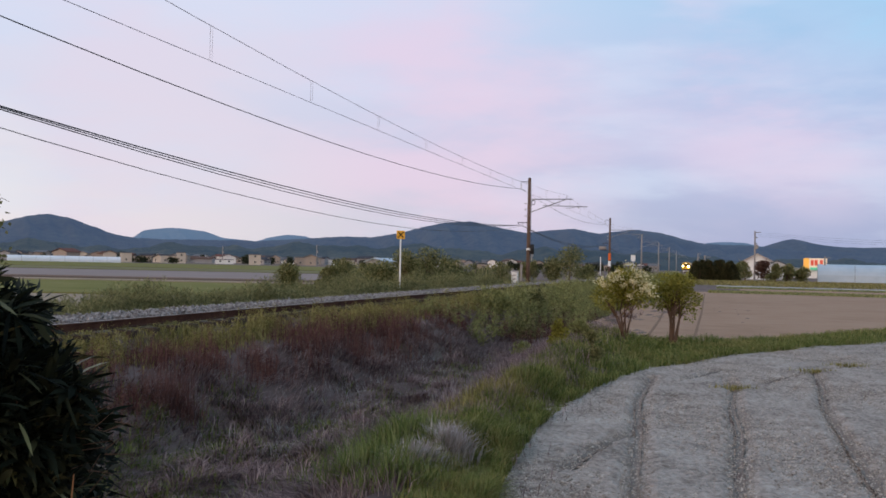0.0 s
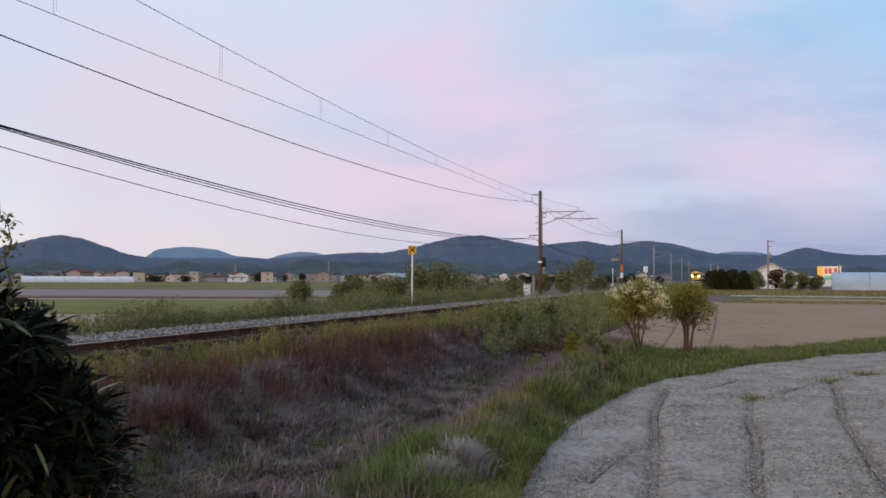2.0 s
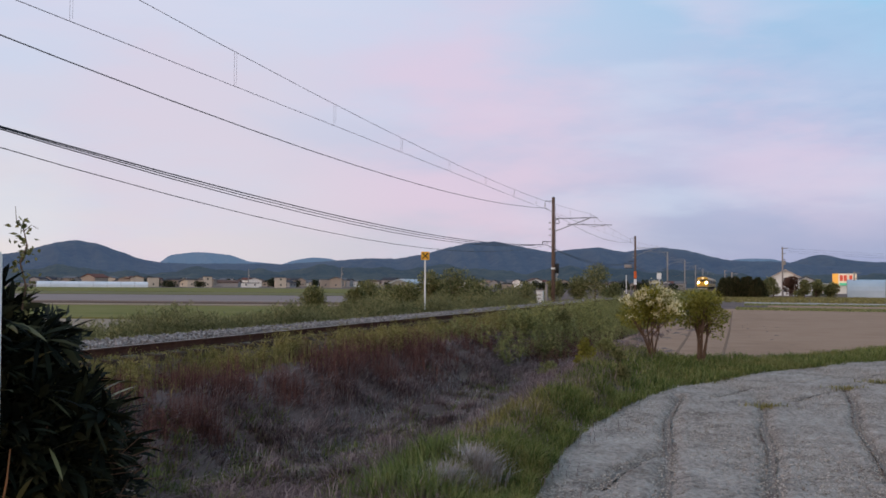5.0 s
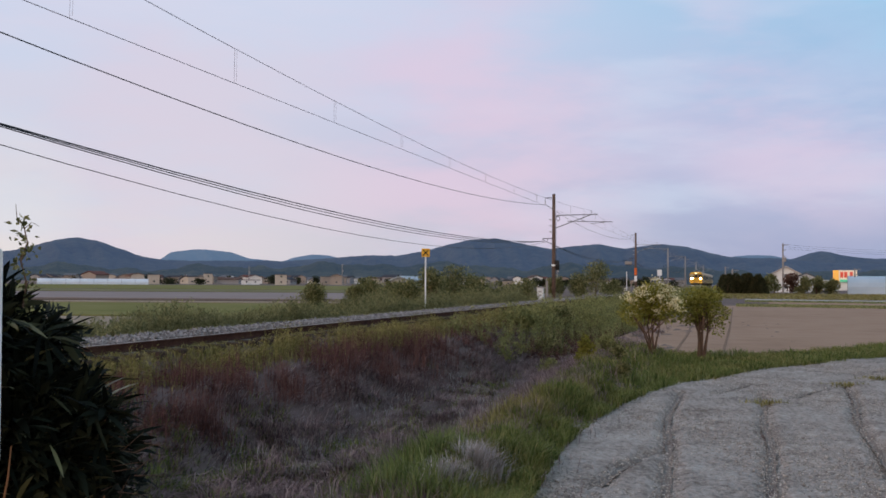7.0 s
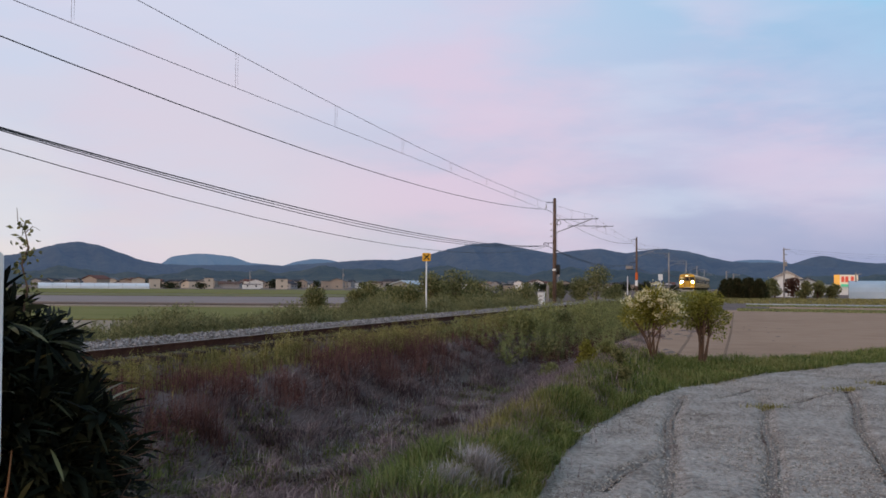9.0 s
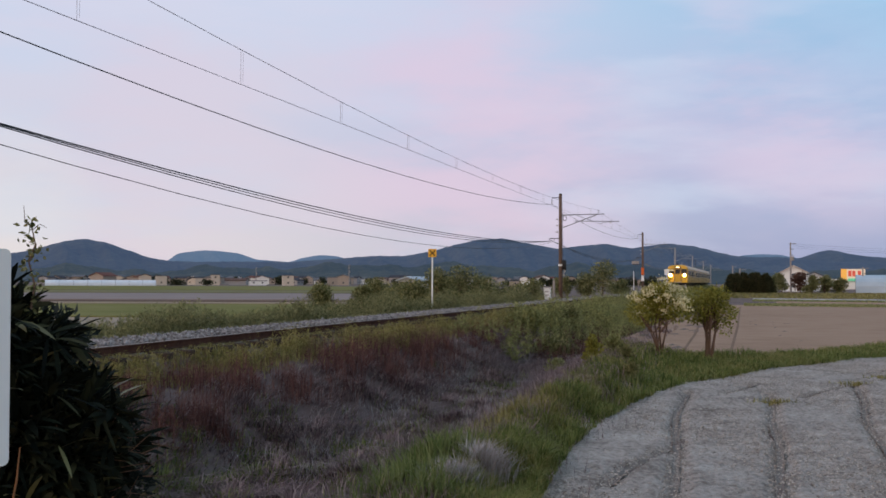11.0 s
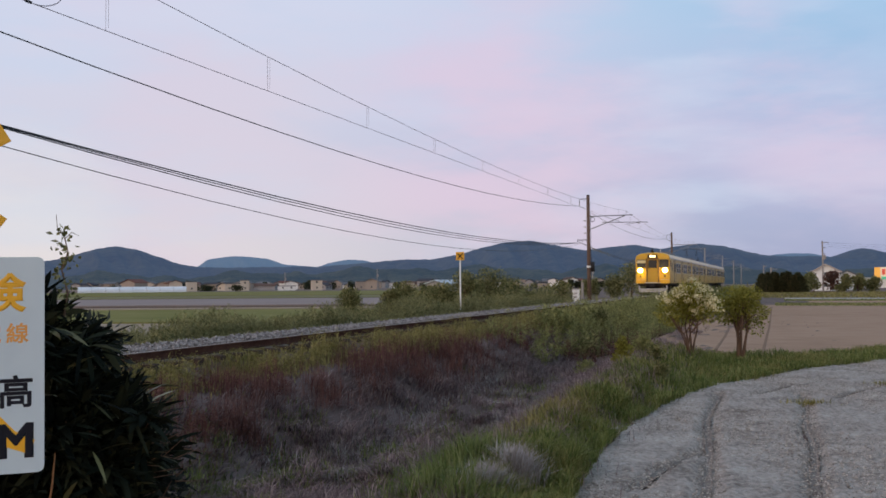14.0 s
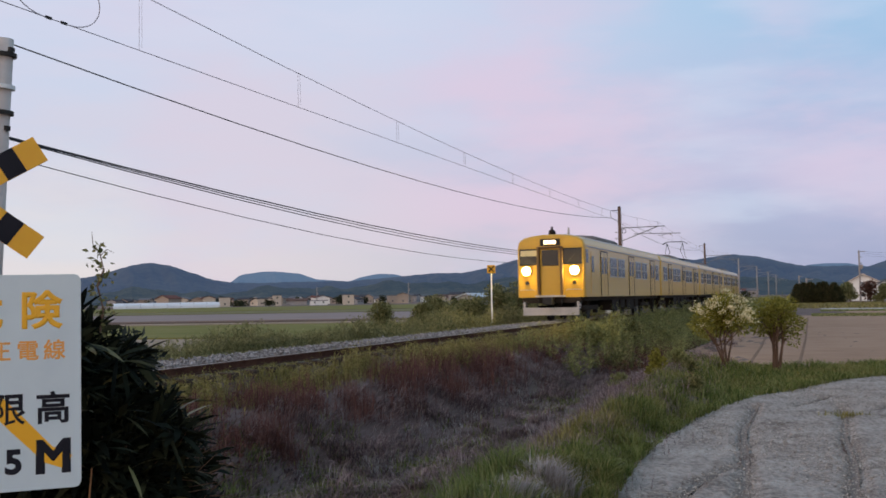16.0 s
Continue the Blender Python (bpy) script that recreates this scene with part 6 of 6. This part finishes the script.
def rail_car(index, lead=False):
    car = thing("rail_car", "yellow electric rail car with lit headlights leading the train" if lead else "plain yellow electric rail car of the train", "rail car", "cars of the train")
    rings = [(0.0, 0.955, 0.03), (0.05, 0.98, 0.012), (0.14, 0.995, 0.003), (0.28, 1.0, 0.0), (CAR - 0.06, 1.0, 0.0), (CAR, 0.985, 0.01)]
    part("body", Shape().loft([[(x, y, z) for x, z in car_profile(k, d)] for y, k, d in rings]), MAT["yellow"], car, "deep yellow painted steel body")
    # roof skin
    xs = np.linspace(-1.30, 1.30, 13)
    part("roof_skin", Shape().loft([[(x, y, roof_z(x) + 0.012) for x in xs] for y in ((0.55 if lead else 0.1), CAR - 0.1)], close=False, caps=False), MAT["roof"], car, "weathered grey roof", True)
    for sx in (-1, 1):
        part("gutter", Shape().box(sx * HALF - 0.03, sx * HALF + 0.03, 0.35, CAR - 0.05, 3.08, 3.13), MAT["grey_paint"], car)
        x0, x1 = (HALF - 0.02, HALF + 0.012) if sx > 0 else (-HALF - 0.012, -HALF + 0.02)
        # three double-leaf doors and the crew door
        for y in (3.0, 9.55, 16.0):
            door = part("door", Shape().box(x0, x1 + 0.002 * sx, y, y + 0.64, 1.10, 2.96).box(x0, x1 + 0.002 * sx, y + 0.66, y + 1.30, 1.10, 2.96), MAT["yellow"], car)
            part("door_frame", Shape().box(x0, x1 + 0.012 * sx, y - 0.05, y, 1.06, 3.02).box(x0, x1 + 0.012 * sx, y + 1.30, y + 1.35, 1.06, 3.02).box(x0, x1 + 0.012 * sx, y, y + 1.30, 2.97, 3.02).box(x0, x1 + 0.006 * sx, y + 0.641, y + 0.659, 1.10, 2.96), MAT["dark"], car)
            for yy in (y + 0.13, y + 0.79):
                part("door_window", Shape().box(x0, x1 + 0.010 * sx, yy, yy + 0.38, 2.02, 2.74), MAT["glass"], door)
        if lead:
            part("crew_door", Shape().box(x0, x1 + 0.004 * sx, 1.05, 1.65, 1.10, 2.92), MAT["yellow"], car)
            part("crew_door_window", Shape().box(x0, x1 + 0.010 * sx, 1.14, 1.56, 2.05, 2.72), MAT["glass"], car)
        spans = [(4.95, 6.45), (6.85, 8.35), (11.4, 12.9), (13.3, 14.8), (17.8, 18.8)]
        for a, b in spans + ([] if lead else [(0.9, 2.4)]):
            part("window_frame", Shape().box(x0, x1 + 0.004 * sx, a - 0.05, b + 0.05, 1.90, 2.80), MAT["grey_paint"], car)
            m = (a + b) / 2
            for c, d in ((a, m - 0.07), (m + 0.07, b)):
                part("window", Shape().box(x0, x1 + 0.010 * sx, c, d, 1.95, 2.32).box(x0, x1 + 0.012 * sx, c, d, 2.38, 2.75), MAT["glass"], car)
    # underframe, boxes and bogies
    part("underframe", Shape().box(-1.3, 1.3, 0.3, CAR - 0.3, 0.86, 1.02), MAT["under"], car)
    for y, w, h in ((6.2, 1.6, 0.5), (8.2, 1.1, 0.42), (9.8, 1.9, 0.52), (12.1, 0.9, 0.4)):
        for sx in (-1, 1):
            part("equipment_box", Shape().box(sx * 0.95 - 0.3, sx * 0.95 + 0.3, y, y + w, 0.86 - h, 0.86, 0.03), MAT["under"], car)
    for yb in (2.9, 16.6):
        bogie = part("bogie", Shape().box(-1.0, -0.82, yb - 1.5, yb + 1.5, 0.45, 0.66, 0.03).box(0.82, 1.0, yb - 1.5, yb + 1.5, 0.45, 0.66, 0.03).box(-0.9, 0.9, yb - 0.3, yb + 0.3, 0.45, 0.86, 0.03), MAT["under"], car)
        for dy in (-1.05, 1.05):
            for sx in (-1, 1):
                x = sx * 0.56
                part("wheel", Shape().tube([(x - 0.06, yb + dy, 0.43), (x + 0.06, yb + dy, 0.43)], 0.43, 20).tube([(x - sx * 0.07 - 0.012, yb + dy, 0.43), (x - sx * 0.07 + 0.012, yb + dy, 0.43)], 0.455, 20), MAT["dark"], bogie)
                part("axle_box", Shape().box(sx * 0.93 - 0.09, sx * 0.93 + 0.09, yb + dy - 0.14, yb + dy + 0.14, 0.30, 0.58, 0.03), MAT["under"], bogie)
    # roof equipment
    for y, w in ((7.6, 4.2),) if not lead else ((4.4, 5.2),):
        rr = [(-0.98, 3.45), (-0.95, 3.68), (-0.75, 3.80), (0, 3.86), (0.75, 3.80), (0.95, 3.68), (0.98, 3.45)]
        part("air_conditioner", Shape().loft([[(x * k, yy, 3.45 + (z - 3.45) * k) for x, z in rr] for yy, k in ((y, 0.75), (y + 0.3, 1), (y + w - 0.3, 1), (y + w, 0.75))]), MAT["ac"], car, "grey-brown roof air conditioner", True)
    for y in (1.9, 12.5, 14.2):
        part("roof_vent", Shape().box(-0.35, 0.35, y, y + 0.7, 3.55, 3.74, 0.04), MAT["ac"], car)
    if index == 1:
        panto = part("pantograph", Shape().box(-0.9, 0.9, 2.1, 2.16, 3.72, 3.78).box(-0.9, 0.9, 3.5, 3.56, 3.72, 3.78).box(-0.9, -0.84, 2.1, 3.56, 3.72, 3.78).box(0.84, 0.9, 2.1, 3.56, 3.72, 3.78), MAT["dark"], car, "raised steel pantograph", at=pose(0, 13.9, 0))
        for sx in (-1, 1):
            part("pantograph_arm", Shape().tube([(sx * 0.75, 2.2, 3.8), (sx * 0.55, 1.75, 4.4), (sx * 0.6, 2.85, 5.08)], 0.022, 6).tube([(sx * 0.75, 3.5, 3.8), (sx * 0.55, 3.95, 4.4), (sx * 0.6, 2.85, 5.08)], 0.022, 6), MAT["dark"], panto)
        part("collector_head", Shape().tube([(-0.95, 2.75, 5.0), (-0.6, 2.75, 5.17), (0.6, 2.75, 5.17), (0.95, 2.75, 5.0)], 0.025, 6).tube([(-0.95, 2.97, 5.0), (-0.6, 2.97, 5.17), (0.6, 2.97, 5.17), (0.95, 2.97, 5.0)], 0.025, 6), MAT["dark"], panto)
    if not lead:
        part("gangway_bellows", Shape().box(-0.45, 0.45, -0.5, 0.02, 1.1, 3.1, 0.03), MAT["dark"], car, "dark folded gangway bellows")
        return car
    # the cab end
    for sx in (-1, 1):
        a, b = sorted((sx * 0.56, sx * 1.30))
        win = part("windscreen", Shape().box(a, b, -0.018, 0.06, 2.40, 3.00, 0.012), MAT["glass"], car, "dark cab windscreen")
        part("windscreen_trim", Shape().box(a - 0.03, b + 0.03, -0.012, 0.04, 2.36, 2.40).box(a - 0.03, b + 0.03, -0.012, 0.04, 3.00, 3.04).box(a - 0.03, a, -0.012, 0.04, 2.36, 3.04).box(b, b + 0.03, -0.012, 0.04, 2.36, 3.04), MAT["dark"], win)
        part("wiper", Shape().tube([(sx * 0.7, -0.04, 2.40), (sx * 1.05, -0.05, 2.80)], 0.010, 5), MAT["dark"], win)
        # a pale cream panel covers the upper part of this windscreen
        if sx < 0:
            part("sun_blind", Shape().box(a + 0.02, b - 0.02, -0.026, -0.019, 2.74, 2.98), MAT["screen_panel"], win, "pale panel over the upper part of the windscreen")
        c, d = (HALF - 0.05, HALF + 0.006) if sx > 0 else (-HALF - 0.006, -HALF + 0.05)
        part("corner_window", Shape().box(c, d, 0.20, 0.62, 2.42, 2.98), MAT["glass"], car)
        light = part("headlight_housing", Shape().tube([(sx * 1.02, 0.05, 2.12), (sx * 1.02, -0.07, 2.12)], 0.22, 20, 0.20), MAT["grey_paint"], car, "round headlight ring")
        # emissive ring added to draw the yellow halo round the lens
        part("reflector", Shape().tube([(sx * 1.02, -0.066, 2.12), (sx * 1.02, -0.076, 2.12)], 0.20, 24, 0.195), MAT["reflector"], light, "reflector ring glowing as the headlight's yellow halo")
        part("headlight_lens", Shape().loft([[(sx * 1.02 + 0.155 * math.cos(q) * math.cos(e), -0.076 - 0.085 * math.sin(e), 2.12 + 0.155 * math.sin(q) * math.cos(e)) for q in np.linspace(0, 2 * math.pi, 20, endpoint=False)] for e in (0, 0.4, 0.8, 1.2, 1.5)]), MAT["headlight"], light, "glaring warm headlight")
        part("tail_light", Shape().tube([(sx * 1.0, 0.05, 1.62), (sx * 1.0, -0.04, 1.62)], 0.085, 16), MAT["dark"], car)
        part("hand_rail", Shape().tube([(sx * 1.28, -0.03, 1.3), (sx * 1.28, -0.06, 1.34), (sx * 0.68, -0.06, 1.34), (sx * 0.68, -0.03, 1.3)], 0.012, 5), MAT["grey_paint"], car)
        part("gangway_post", Shape().box(min(sx * 0.44, sx * 0.54), max(sx * 0.44, sx * 0.54), -0.18, 0.05, 1.12, 3.06, 0.012), MAT["door_frame"], car, "brown end door post")
        part("step", Shape().box(sx * 1.15 - 0.12, sx * 1.15 + 0.12, -0.05, 0.1, 0.62, 0.66), MAT["dark"], car)
    part("gangway_hood", Shape().box(-0.54, 0.54, -0.18, 0.05, 3.06, 3.12, 0.012), MAT["door_frame"], car)
    door = part("gangway_door", Shape().box(-0.43, 0.43, -0.035, 0.05, 1.10, 3.04, 0.012), MAT["yellow"], car, "yellow end door between two posts")
    part("gangway_door_window", Shape().box(-0.36, 0.36, -0.045, 0.0, 2.32, 2.98, 0.01), MAT["glass"], door)
    part("threshold", Shape().box(-0.62, 0.62, -0.25, 0.05, 1.03, 1.10, 0.01), MAT["grey_paint"], car)
    box = part("destination_box", Shape().box(-0.42, 0.42, -0.05, 0.1, 3.16, 3.44, 0.015), MAT["dark"], car, "black destination box over the end door")
    for k, (a, b) in enumerate(((-0.25, -0.08), (-0.05, 0.08), (0.11, 0.25))):
        part("destination_bar", Shape().box(a, b, -0.056, -0.04, 3.22, 3.38), MAT["destination"], box, "lit lettering, too small to read")
    part("coupler", Shape().box(-0.14, 0.14, -0.55, 0.3, 0.74, 1.0, 0.03).box(-0.2, 0.2, -0.62, -0.4, 0.72, 1.02, 0.03), MAT["dark"], car)
    part("buffer_beam", Shape().box(-1.25, 1.25, 0.0, 0.2, 0.78, 1.02, 0.02), MAT["under"], car)
    part("hose", Shape().tube([(0.45, -0.05, 0.95), (0.5, -0.18, 0.75), (0.42, -0.12, 0.55)], 0.025, 6).tube([(-0.5, -0.05, 0.95), (-0.55, -0.18, 0.75), (-0.47, -0.12, 0.55)], 0.025, 6), MAT["dark"], car)
    part("rail_guard", Shape().loft([[(-1.18, -0.10, z), (0, -0.28, z), (1.18, -0.10, z), (1.18, 0.0, z), (0, -0.18, z), (-1.18, 0.0, z)] for z in (0.28, 0.60)]).box(-1.18, -1.10, -0.06, 0.3, 0.55, 0.85).box(1.10, 1.18, -0.06, 0.3, 0.55, 0.85), MAT["grey_paint"], car, "pale grey rail guard under the cab")
    part("horn", Shape().tube([(-0.1, 0.75, 3.6), (-0.1, 0.75, 3.74)], 0.16, 10).tube([(-0.1, 0.55, 3.78), (-0.1, 1.0, 3.78)], 0.09, 10).tube([(-0.1, 0.75, 3.78), (-0.1, 0.75, 4.0)], 0.05, 8), MAT["under"], car)
    part("antenna", Shape().tube([(0.55, 1.0, 3.6), (0.55, 1.0, 3.95)], 0.05, 8, 0.035), MAT["grey_paint"], car)
    return car


CARS = [rail_car(k, k == 0) for k in range(4)]


def front_at(t):
    """Where the train's front stands along the track."""
    left = 16.0 - t
    return 37.3 + 21.5 * left - 0.09 * left * left


def motions():
    for k, car in enumerate(CARS):
        walk(car, [(t, TRACK @ pose(CENTRE, front_at(t) + PITCH * k, 0)) for t in np.arange(0, 16.01, 0.5)])


motions()
